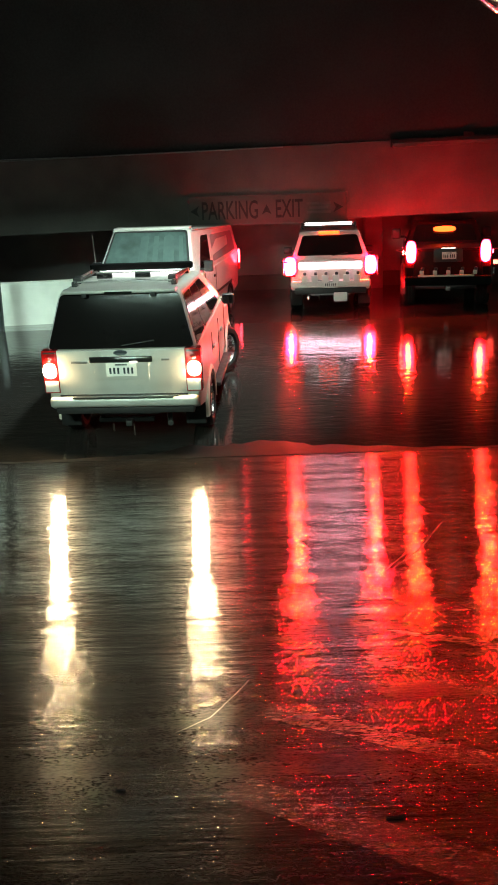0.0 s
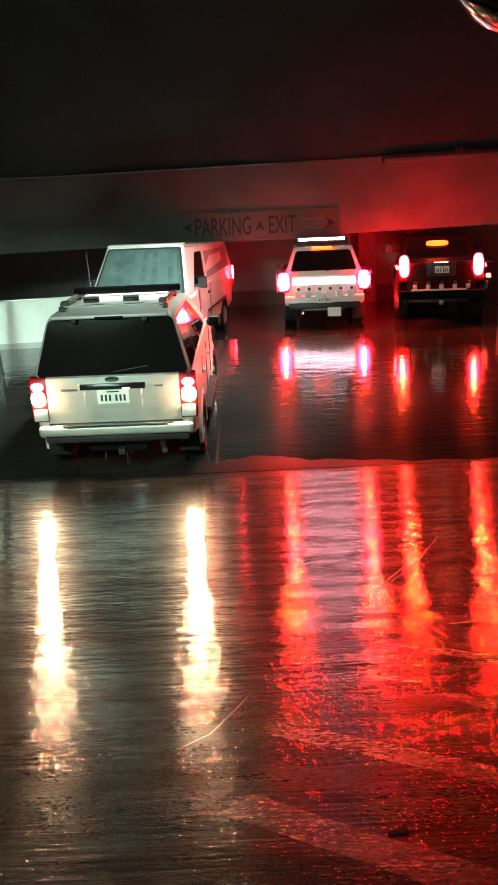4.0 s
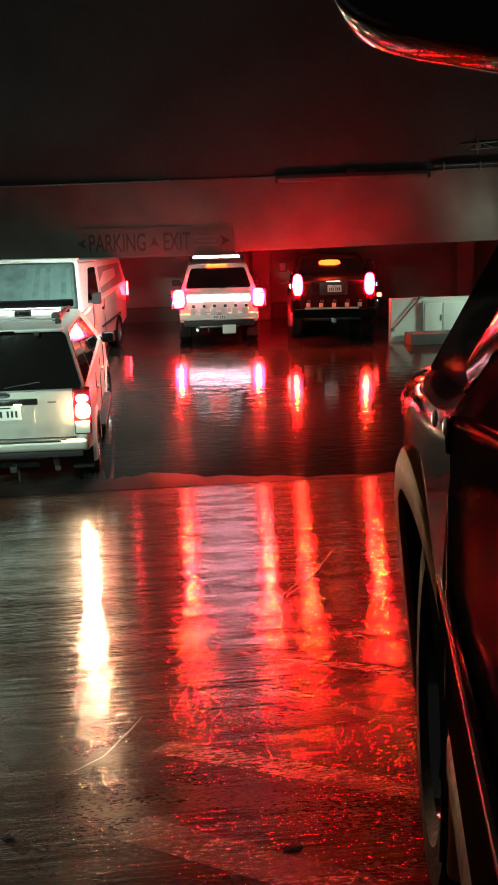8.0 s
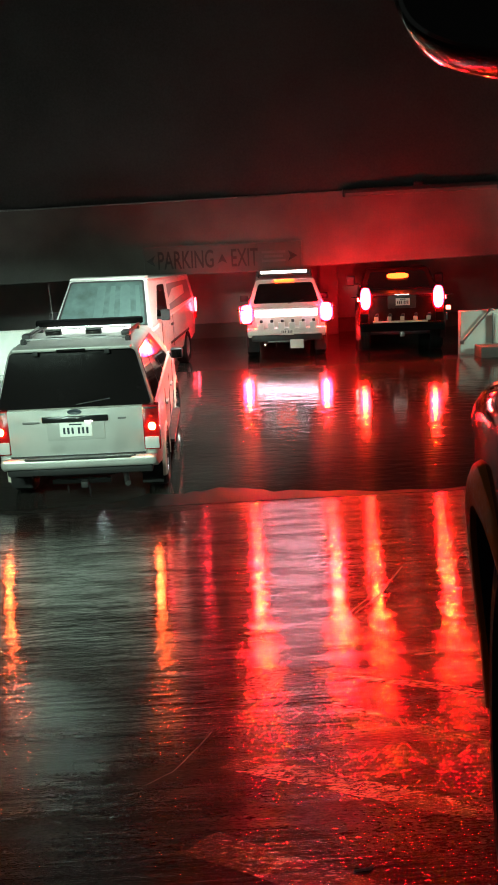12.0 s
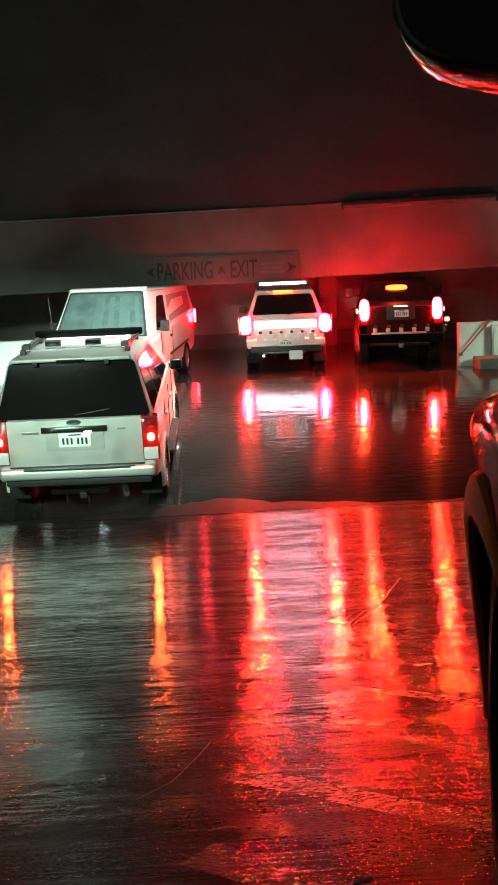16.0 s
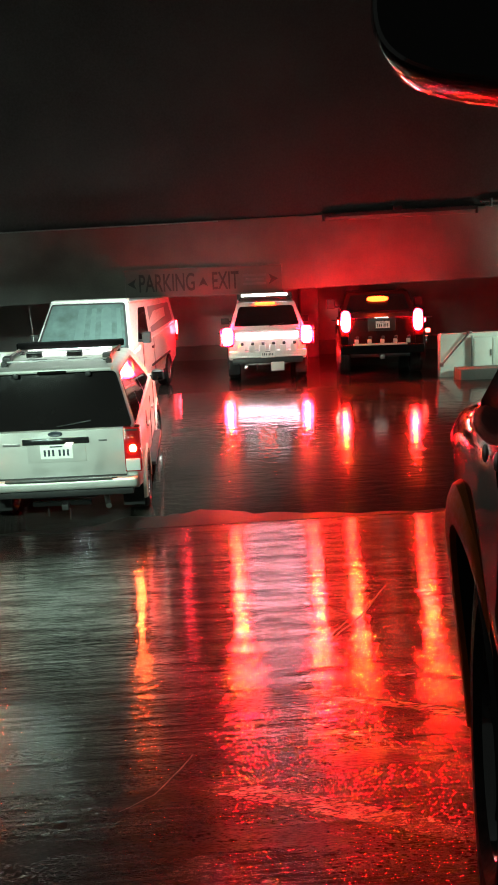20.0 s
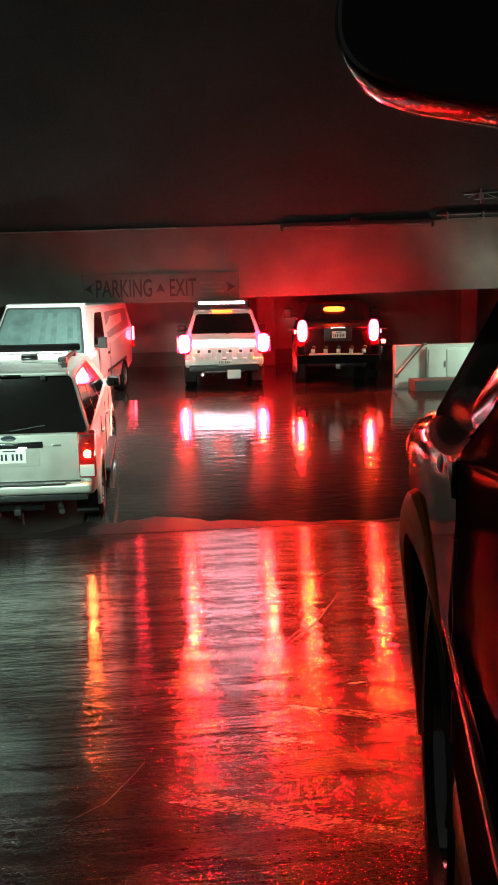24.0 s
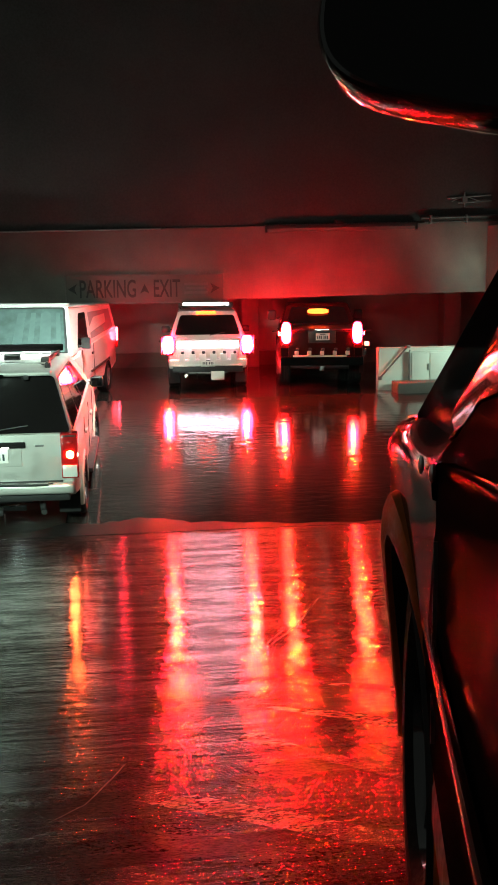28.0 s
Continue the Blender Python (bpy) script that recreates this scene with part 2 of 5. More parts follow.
# orange core stands in for overexposed red that turns yellow
GLOW_BULB = glow("lit_lamp_bulb", (1.0, 0.135, 0.004), 950)
GLOW_HIGH = glow("lit_high_brake_lamp", (1.0, 0.05, 0.006), 9)
GLOW_SPARK = glow("lit_marker_lamp", (1.0, 0.06, 0.04), 14)
GLOW_CORNER = glow("glowing_corner_block", (1.0, 0.03, 0.05), 40)
GLOW_WORK = glow("lit_white_work_lamp", (1.0, 0.56, 0.70), 13)
GLOW_BAR = glow("lit_white_light_bar", (1.0, 0.94, 0.92), 3.5)
GLOW_HEAD = glow("lit_headlamp", (0.76, 1.0, 0.93), 120)
GLOW_PLATE = glow("lit_plate_lamp", (1.0, 0.95, 0.8), 4)


# ---- mesh helpers ----
def part(name, bm, mat, parent=None, label="", smooth=True):
    """Links a bmesh as one mesh object under a thing or a part."""
    bmesh.ops.recalc_face_normals(bm, faces=bm.faces[:])
    me = bpy.data.meshes.new(name)
    bm.to_mesh(me)
    bm.free()
    me.materials.append(mat)
    if smooth:
        me.polygons.foreach_set("use_smooth", [True] * len(me.polygons))
        me.set_sharp_from_angle(angle=radians(35))
    ob = new(name, me)
    if parent is not None:
        ob.parent = parent
    if label:
        ob["label"] = label
    return ob


def thing(name, label, category, m=None, group="", kind=""):
    ob = new(name)
    ob.empty_display_size = 0.2
    if m is not None:
        ob.matrix_basis = m
    return tagged(ob, label, category, group, kind)


def box(c, s, bevel=0.0, seg=2, bm=None, rot=None):
    bm = bm or bmesh.new()
    one = bmesh.new()
    bmesh.ops.create_cube(one, size=1.0)
    bmesh.ops.scale(one, vec=s, verts=one.verts[:])
    if bevel:
        bmesh.ops.bevel(one, geom=one.edges[:], offset=min(bevel, min(s) * 0.45), segments=seg, affect="EDGES", profile=0.6)
    if rot is not None:
        bmesh.ops.transform(one, matrix=rot.to_4x4(), verts=one.verts[:])
    bmesh.ops.translate(one, vec=c, verts=one.verts[:])
    return join(bm, one)


def join(bm, one):
    me = bpy.data.meshes.new("scratch")
    one.to_mesh(me)
    one.free()
    bm.from_mesh(me)
    bpy.data.meshes.remove(me)
    return bm


def rx(a):
    return Matrix.Rotation(radians(a), 4, "X")


def rz(a):
    return Matrix.Rotation(radians(a), 4, "Z")


def profile(points, x0, x1, bevel=0.0, seg=2, warp=None, bm=None):
    """A side outline of (y, z) points, swept across from x0 to x1."""
    one = bmesh.new()
    vs = [one.verts.new((x0, y, z)) for y, z in points]
    f = one.faces.new(vs)
    out = bmesh.ops.extrude_face_region(one, geom=[f])
    moved = [v for v in out["geom"] if isinstance(v, bmesh.types.BMVert)]
    bmesh.ops.translate(one, vec=(x1 - x0, 0, 0), verts=moved)
    if warp:
        for v in one.verts:
            v.co = Vector(warp(*v.co))
    if bevel:
        caps = [e for e in one.edges if abs(e.verts[0].co.x - e.verts[1].co.x) < abs(x1 - x0) * 0.3]
        bmesh.ops.bevel(one, geom=caps, offset=bevel, segments=seg, affect="EDGES", profile=0.6, clamp_overlap=True)
    bmesh.ops.triangulate(one, faces=[f for f in one.faces if len(f.verts) > 4])
    return join(bm, one) if bm else one


def arc(cy, cz, r, a0, a1, n=12):
    return [(cy + r * math.cos(radians(a0 + (a1 - a0) * i / n)), cz + r * math.sin(radians(a0 + (a1 - a0) * i / n))) for i in range(n + 1)]


def lathe(prof, n=40, bm=None):
    """Turns (x, r) points about the x axis."""
    bm = bm or bmesh.new()
    rings = []
    for x, r in prof:
        rings.append([bm.verts.new((x, r * math.cos(2 * math.pi * i / n), r * math.sin(2 * math.pi * i / n))) for i in range(n)])
    for a, b in zip(rings, rings[1:]):
        for i in range(n):
            bm.faces.new((a[i], a[(i + 1) % n], b[(i + 1) % n], b[i]))
    return bm


def rod(a, b, r, n=12, bm=None):
    bm = bm or bmesh.new()
    a, b = Vector(a), Vector(b)
    one = bmesh.new()
    bmesh.ops.create_cone(one, cap_ends=True, segments=n, radius1=r, radius2=r, depth=(b - a).length)
    m = Matrix.Translation((a + b) / 2) @ (b - a).to_track_quat("Z", "Y").to_matrix().to_4x4()
    bmesh.ops.transform(one, matrix=m, verts=one.verts[:])
    return join(bm, one)


def oval(c, w, h, thick):
    """A flat oval lens that faces back."""
    bm = bmesh.new()
    rings = []
    for y, k in ((thick / 2, 1.0), (-thick / 2, 1.0)):
        rings.append([bm.verts.new((c[0] + w / 2 * k * math.copysign(abs(math.cos(a)) ** 0.7, math.cos(a)), c[1] + y, c[2] + h / 2 * k * math.copysign(abs(math.sin(a)) ** 0.7, math.sin(a)))) for a in [2 * math.pi * i / 28 for i in range(28)]])
    bm.faces.new(rings[0])
    bm.faces.new(rings[1])
    for i in range(28):
        bm.faces.new((rings[0][i], rings[0][(i + 1) % 28], rings[1][(i + 1) % 28], rings[1][i]))
    return bm


def hull8(low, high, bevel=0.06, seg=3, bm=None):
    """A block between four lower and four upper corners (each: back left, back right, front right, front left)."""
    one = bmesh.new()
    vs = [one.verts.new(p) for p in (*low, *high)]
    for q in ((0, 1, 2, 3), (4, 5, 6, 7), (0, 1, 5, 4), (1, 2, 6, 5), (2, 3, 7, 6), (3, 0, 4, 7)):
        one.faces.new([vs[i] for i in q])
    if bevel:
        bmesh.ops.bevel(one, geom=one.edges[:], offset=bevel, segments=seg, affect="EDGES", profile=0.6)
    return join(bm, one) if bm else one


def pane(quad, u0, u1, v0, v1, proud=0.006, thick=0.012, cut=0.0, bm=None):
    """A slab on a four-sided face (corners: lower a, lower b, upper b, upper a) over a part of its width and height; cut leans its ends."""
    p = [Vector(c) for c in quad]
    normal = (p[1] - p[0]).cross(p[3] - p[0]).normalized()

    def at(u, v):
        return p[0].lerp(p[1], u).lerp(p[3].lerp(p[2], u), v)
    ring = [at(u0, v0), at(u1, v0), at(u1 - cut, v1), at(u0, v1)] if cut >= 0 else [at(u0, v0), at(u1, v0), at(u1, v1), at(u0 - cut, v1)]
    bm = bm or bmesh.new()
    one = bmesh.new()
    lo = [one.verts.new(c - normal * (thick - proud)) for c in ring]
    hi = [one.verts.new(c + normal * proud) for c in ring]
    one.faces.new(lo[::-1])
    one.faces.new(hi)
    for i in range(4):
        one.faces.new((lo[i], lo[(i + 1) % 4], hi[(i + 1) % 4], hi[i]))
    corners = [e for e in one.edges if abs((e.verts[0].co - e.verts[1].co).normalized().dot(normal)) > 0.9]
    size = min((ring[1] - ring[0]).length, (ring[3] - ring[0]).length)
    bmesh.ops.bevel(one, geom=corners, offset=min(0.05, size * 0.2), segments=3, affect="EDGES", profile=0.5)
    return join(bm, one)


def wheel(parent, x, y, r, width, side, spokes=6, rim_mat=None, rim_r=0.62):
    """A tyre with its rim; side +1 faces right."""
    w = width / 2
    bm = lathe([(-w * 0.7, r * rim_r), (-w, r * 0.72), (-w, r * 0.9), (-w * 0.78, r * 0.985), (-w * 0.55, r * 0.995), (-w * 0.52, r * 0.975), (-w * 0.44, r * 0.975), (-w * 0.41, r), (-w * 0.06, r), (-w * 0.03, r * 0.978),
                (w * 0.03, r * 0.978), (w * 0.06, r), (w * 0.41, r), (w * 0.44, r * 0.975), (w * 0.52, r * 0.975), (w * 0.55, r * 0.995), (w * 0.78, r * 0.985),
                (w, r * 0.9), (w, r * 0.72), (w * 0.7, r * rim_r)], 48)
    ob = part("wheel", bm, RUBBER, parent)
    ob.location = (x, y, r)
    s = side
    rr = r * rim_r
    bm = lathe([(s * w * 0.78, rr * 1.02), (s * w * 0.86, rr * 0.97), (s * w * 0.55, rr * 0.90), (s * w * -0.4, rr * 0.88)], 40)
    for i in range(spokes):
        a = 2 * math.pi * i / spokes
        box((s * w * 0.62, rr * 0.52 * math.cos(a), rr * 0.52 * math.sin(a)), (0.035, rr * 0.95, rr * 0.22), 0.008, 1, bm=bm, rot=Matrix.Rotation(a, 4, "X"))
    part("rim", bm, rim_mat or ALLOY, ob)
    bm = lathe([(s * w * 0.8, 0.001), (s * w * 0.8, rr * 0.16), (s * w * 0.7, rr * 0.24), (s * w * 0.3, rr * 0.26)], 24)
    part("hub_cap", bm, rim_mat or STEEL, ob)
    bm = lathe([(s * w * 0.1, 0.001), (s * w * 0.1, rr * 0.75), (s * w * 0.0, rr * 0.75)], 32)
    part("brake_disc", bm, STEEL, ob)
    return ob


# ---- the place ----
def slope_quad(x0, x1, y0, y1, lift=0.0, thick=0.12, cuts=1, bevel=0.0):
    """A slab that lies on one slope of the ground."""
    bm = bmesh.new()
    bmesh.ops.create_cube(bm, size=1.0)
    for v in bm.verts:
        x = x0 if v.co.x < 0 else x1
        y = y0 if v.co.y < 0 else y1
        v.co = (x, y, (0 if v.co.z > 0 else -thick))
    if bevel:
        tops = [e for e in bm.edges if e.verts[0].co.z > -0.01 and e.verts[1].co.z > -0.01]
        bmesh.ops.bevel(bm, geom=tops, offset=bevel, segments=1, affect="EDGES")
    k = -FALL if (y0 + y1) / 2 < CREASE else RISE
    for v in bm.verts:
        v.co.z += (v.co.y - CREASE) * k + lift
    return bm


# far floor, one sheet that rises from the crease and runs on level under the garage
bm = profile([(CREASE + 0.004, -0.3), (CREASE + 0.004, 0.0), (LEVEL, ground_z(LEVEL)), (46.0, ground_z(46)), (46.0, -0.3)], -30, 30)
tagged(part("floor", bm, WET_FLOOR, smooth=False), "wet grey concrete garage floor mirroring tail lights", "floor", kind="structure")

# ramp towards the eye, laid in slabs with open joints
base = part("ramp", slope_quad(-30, 30, -12, CREASE - 0.002, -0.05, 0.3), JOINT, smooth=False)
tagged(base, "rain-soaked brushed concrete ramp in long slabs", "ramp", kind="structure")
for a, b in ((-12, 0.5), (0.5, 3.63), (3.63, 5.14), (5.14, 7.41), (7.41, 10.6), (10.6, CREASE - 0.004)):
    for x0, x1 in ((-30, -6.2), (-6.2, 6.4), (6.4, 30)):
        part("slab", slope_quad(x0 + 0.002, x1 - 0.002, a + 0.0025, b - 0.0025, 0, 0.06, bevel=0.003), WET_RAMP, base, smooth=False)

# damp strip along the crease, with an uneven edge
bm = bmesh.new()
n = 140
near_edge, far_edge = [], []
for i in range(n + 1):
    x = -9 + 18 * i / n
    w = 0.03 + 0.05 * noise.noise(Vector((x * 2.3, 7, 0))) + (0.45 + 0.35 * noise.noise(Vector((x * 1.7, 3, 0))) + 0.12 * noise.noise(Vector((x * 6.0, 5, 0)))) * math.exp(-((x - 0.1) / 1.5) ** 2)
    near_edge.append(bm.verts.new((x, CREASE + 0.01, 0.003)))
    far_edge.append(bm.verts.new((x, CREASE + 0.05 + w, (0.05 + w) * RISE + 0.004)))
for i in range(n):
    bm.faces.new((near_edge[i], near_edge[i + 1], far_edge[i + 1], far_edge[i]))
tagged(part("gutter_strip", bm, DAMP), "damp grey concrete strip along the foot of the ramp", "gutter", kind="structure")


def stripe(a, b, wide, lift=0.0012):
    """A worn painted line on the ramp from a to b (x, y)."""
    bm = bmesh.new()
    a, b = Vector((*a, 0)), Vector((*b, 0))
    side = Vector((-(b - a).y, (b - a).x, 0)).normalized() * wide / 2
    m = 24
    prev = None
    for i in range(m + 1):
        c = a.lerp(b, i / m)
        k = 1 + 0.25 * noise.noise(Vector((c.x * 5, c.y * 5, wide * 9)))
        row = [bm.verts.new((p.x, p.y, ground_z(p.y) + lift)) for p in (c - side * k, c + side * k)]
        if prev:
            bm.faces.new((prev[0], row[0], row[1], prev[1]))
        prev = row
    return bm


lines = thing("floor_marking", "worn pale hatch lines on the wet ramp", "floor marking", kind="structure")
for a, b, wd in (((0.73, 4.80), (2.26, 3.93), 0.09), ((0.48, 4.45), (2.31, 2.95), 0.09), ((0.49, 3.85), (1.81, 2.35), 0.09), ((0.05, 3.26), (2.21, 1.70), 0.13), ((-0.06, 2.62), (1.89, 1.00), 0.15)):
    part("line", stripe(a, b, wd), WORN_PAINT, lines)

# hairline scratches and a crack on the slabs
def crack(points, wide):
    bm = bmesh.new()
    rows = []
    for i in range(len(points) - 1):
        for k in range(8):
            p = Vector(points[i]).lerp(Vector(points[i + 1]), k / 8)
            j = 0.012 * noise.noise(Vector((p.x * 9, p.y * 9, 2)))
            rows.append([bm.verts.new((p.x + j + e * wide, p.y, ground_z(p.y) + 0.0008)) for e in (-0.5, 0.5)])
    for a, b in zip(rows, rows[1:]):
        bm.faces.new((a[0], a[1], b[1], b[0]))
    return bm


for pts, wd in ((((1.50, 7.16), (1.13, 6.12), (0.85, 5.53)), 0.010), (((1.02, 6.0), (0.80, 5.50)), 0.008), (((-0.02, 3.60), (-0.16, 3.20), (-0.30, 3.05)), 0.006)):
    part("crack", crack(pts, wd), JOINT, base, smooth=False)

# small litter and grit on the ramp
grit = bmesh.new()
for i in range(140):
    x, y = random.uniform(-2.0, 2.4), random.uniform(2.2, 9)
    s = random.uniform(0.003, 0.007)
    box((x, y, ground_z(y) + s * 0.3), (s * random.uniform(1, 3), s, s * 0.6), bm=grit, rot=rz(random.uniform(0, 180)))
for x, y, w, d, a in ((0.40, 2.38, 0.050, 0.010, 8), (0.425, 2.39, 0.022, 0.010, 40), (1.01, 3.55, 0.014, 0.007, 70), (0.15, 3.17, 0.016, 0.011, 20), (-0.42, 2.62, 0.036, 0.008, 4), (-0.55, 3.05, 0.008, 0.018, 10)):
    box((x, y, ground_z(y) + 0.002), (w, d, 0.003), 0.0014, 1, bm=grit, rot=rz(a))
tagged(part("grit", grit, JOINT), "dark specks of grit and leaf litter on the ramp", "grit", kind="stuff")

# header beam over the garage mouth, ceilings, walls
BEAM_Y, BEAM_LOW, BEAM_TOP = 23.2, 2.845, 4.55
LEAN = Matrix.Translation((0, BEAM_Y, BEAM_LOW)) @ Matrix.Rotation(radians(-0.9), 4, "Y") @ Matrix.Translation((0, -BEAM_Y, -BEAM_LOW))
tagged(part("header_beam", box((0, BEAM_Y + 0.2, (BEAM_LOW + BEAM_TOP) / 2), (40, 0.4, BEAM_TOP - BEAM_LOW), 0.012), CONCRETE, smooth=False),
       "stained grey concrete beam over the garage mouth", "beam", kind="structure").matrix_basis = LEAN
# upper wall, with its darkness put into the colour
tagged(part("upper_wall", box((0, BEAM_Y + 0.19, 9.1), (44, 0.3, 9.2)), CEILING, smooth=False), "upper wall above the garage mouth, coloured near black to look unlit", "wall", kind="structure")
tagged(part("garage_ceiling", box((0, 31.0, 3.85), (40, 14.6, 1.3)), GARAGE_CEILING, smooth=False), "low dark concrete ceiling of the garage", "ceiling", kind="structure")
tagged(part("wall_back", box((0, 27.75, 2.0), (44, 0.3, 5)), DARK_WALL, smooth=False), "dark concrete back wall of the garage", "wall", kind="structure")
tagged(part("wall_west", box((-16, 13, 2), (0.3, 52, 7)), DARK_WALL, smooth=False), "dark concrete side wall", "wall", kind="structure")
tagged(part("wall_east", box((16, 13, 2), (0.3, 52, 7)), DARK_WALL, smooth=False), "dark concrete side wall", "wall", kind="structure")
tagged(part("wall_south", box((0, -12.4, 3), (44, 0.3, 6)), DARK_WALL, smooth=False), "dark wall behind the ramp", "wall", kind="structure")
tagged(part("side_beam", box((9.24, BEAM_Y - 1.6, 3.80), (0.5, 3.19, 1.58), 0.012), CONCRETE, smooth=False), "grey concrete return beam at the garage mouth", "beam", kind="structure")
tagged(part("beam_ledge", box((-5, BEAM_Y - 0.03, BEAM_TOP - 0.02), (12, 0.05, 0.03), 0.004), STEEL, smooth=False), "thin steel drip edge along the beam top", "trim", kind="structure").matrix_basis = LEAN
for x in (-2.6, 3.55, 9.4):
    z = ground_z(27)
    tagged(part("column", box((x, 27, (z + 3.2) / 2), (0.5, 0.5, 3.2 - z), 0.03), DARK_WALL, smooth=False), "square concrete column inside the garage", "column", "garage columns", "structure")

# low walls either side, and the kerb behind the parked cars
def low_wall(name, x0, y0, x1, y1, height, mat, label, thick=0.2):
    d = Vector((x1 - x0, y1 - y0))
    z0, z1 = ground_z(y0), ground_z(y1)
    nrm = Vector((-d.y, d.x)).normalized() * thick
    if nrm.y < 0:
        nrm = -nrm
    low = [(x0, y0, z0 - 0.1), (x1, y1, z1 - 0.1), (x1 + nrm.x, y1 + nrm.y, z1 - 0.1), (x0 + nrm.x, y0 + nrm.y, z0 - 0.1)]
    high = [(x0, y0, z0 + height), (x1, y1, z1 + height), (x1 + nrm.x, y1 + nrm.y, z1 + height), (x0 + nrm.x, y0 + nrm.y, z0 + height)]
    return tagged(part(name, hull8(low, high, 0.01, 1), mat, smooth=False), label, "low wall", kind="structure")


low_wall("low_wall_west", -15.8, 20.1, -3.55, 21.6, 0.96, PALE_WALL, "pale painted low wall lit by headlamps")
low_wall("low_wall_east", 5.72, 21.1, 15.8, 21.2, 0.96, PALE_WALL, "pale painted low wall at the garage mouth")
low_wall("low_wall_inner", -0.9, 27.36, 9.0, 27.36, 0.40, CONCRETE, "low concrete kerb wall behind the parked cars")
tagged(part("post", box((-5.33, 20.72, ground_z(20.7) + 0.6), (0.16, 0.16, 1.3), 0.01), BLACK_PLASTIC), "black square post at the low wall", "post")

# raised kerb with a handrail and cabinet on the low wall at the right
k = thing("wall_cabinet", "pale metal cabinet doors set in the low wall", "cabinet", pose(6.55, 21.08, ground_z(21.08)))
part("body", box((0.35, -0.03, 0.48), (0.95, 0.06, 0.80), 0.01), PALE_WALL, k)
part("door", box((0.12, -0.07, 0.48), (0.40, 0.02, 0.72), 0.006), PALE_WALL, k)
part("door", box((0.56, -0.07, 0.48), (0.42, 0.02, 0.72), 0.006), PALE_WALL, k)
part("frame", box((-0.13, -0.07, 0.46), (0.035, 0.03, 0.90), 0.004), STEEL, k)
part("handle", box((0.30, -0.09, 0.52), (0.02, 0.03, 0.14), 0.004), STEEL, k)
rail = thing("brace_bar", "dark steel brace bar leaning on the low wall", "bar", pose(5.75, 21.02, ground_z(21.0)))
part("bar", rod((0.0, 0, 0.30), (0.62, -0.01, 0.99), 0.022), STEEL, rail)
part("foot_plate", box((-0.01, 0.02, 0.28), (0.08, 0.05, 0.08), 0.006), STEEL, rail)
part("top_plate", box((0.63, 0.03, 0.98), (0.10, 0.10, 0.05), 0.006), STEEL, rail)
tagged(part("kerb_block", box((6.65, 20.72, ground_z(20.7) + 0.10), (1.3, 0.55, 0.26), 0.025), CONCRETE), "grey concrete kerb block below the low wall", "kerb")


# ---- sign on the beam ----
def lettering(text, height, mat, parent, x, z, wide, name="lettering", y=-0.05):
    data = bpy.data.curves.new(name, "FONT")
    data.body, data.size, data.extrude = text, height / 0.70, 0.004
    data.offset = 0.006
    tmp = new(name, data)
    bpy.context.view_layer.update()
    me = bpy.data.meshes.new_from_object(tmp.evaluated_get(bpy.context.evaluated_depsgraph_get()))
    bpy.data.objects.remove(tmp)
    xs = [v.co.x for v in me.vertices]
    k = wide / (max(xs) - min(xs))
    for v in me.vertices:
        v.co = ((v.co.x - min(xs)) * k, -v.co.z, v.co.y)
    me.materials.append(mat)
    ob = new(name, me)
    ob.parent = parent
    ob.location = (x, y, z)
    return ob


def arrow(parent, x, z, w, h, way, mat, name="arrow"):
    bm = bmesh.new()
    if way == "left":
        pts = [(w, h / 2), (0, 0), (w, -h / 2), (w * 0.75, 0)]
    elif way == "right":
        pts = [(0, h / 2), (w, 0), (0, -h / 2), (w * 0.25, 0)]
    else:
        pts = [(0, -h / 2), (w / 2, h / 2), (w, -h / 2), (w / 2, -h * 0.25)]
    f = bm.faces.new([bm.verts.new((a, 0, b)) for a, b in pts])
    out = bmesh.ops.extrude_face_region(bm, geom=[f])
    bmesh.ops.translate(bm, vec=(0, -0.008, 0), verts=[v for v in out["geom"] if isinstance(v, bmesh.types.BMVert)])
    ob = part(name, bm, mat, parent, smooth=False)
    ob.location = (x, -0.046, z)
    return ob


sign = thing("overhead_sign", "faded parking and exit sign with arrows on the concrete beam", "sign", pose(-1.30, BEAM_Y, 3.16))
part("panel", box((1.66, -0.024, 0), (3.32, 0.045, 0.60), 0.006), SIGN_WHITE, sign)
for c, s in (((1.66, -0.05, 0.292), (3.32, 0.03, 0.022)), ((1.66, -0.05, -0.292), (3.32, 0.03, 0.022)), ((0.011, -0.05, 0), (0.022, 0.03, 0.562)), ((3.309, -0.05, 0), (0.022, 0.03, 0.562))):
    part("frame", box(c, s), SIGN_PALE, sign)
lettering("PARKING", 0.36, SIGN_INK, sign, 0.30, -0.17, 1.16)
lettering("EXIT", 0.36, SIGN_INK, sign, 1.83, -0.17, 0.56)
arrow(sign, 0.06, 0, 0.18, 0.22, "left", SIGN_INK)
arrow(sign, 1.54, 0, 0.20, 0.20, "up", SIGN_INK)
arrow(sign, 3.02, 0, 0.20, 0.22, "right", SIGN_INK)
for i in range(3):
    part("faded_line", box((2.72, -0.048, 0.09 - 0.09 * i), (0.50 - 0.1 * (i == 1), 0.006, 0.05)), SIGN_PALE, sign)

sign.scale = (1.132, 1.132, 1.132)
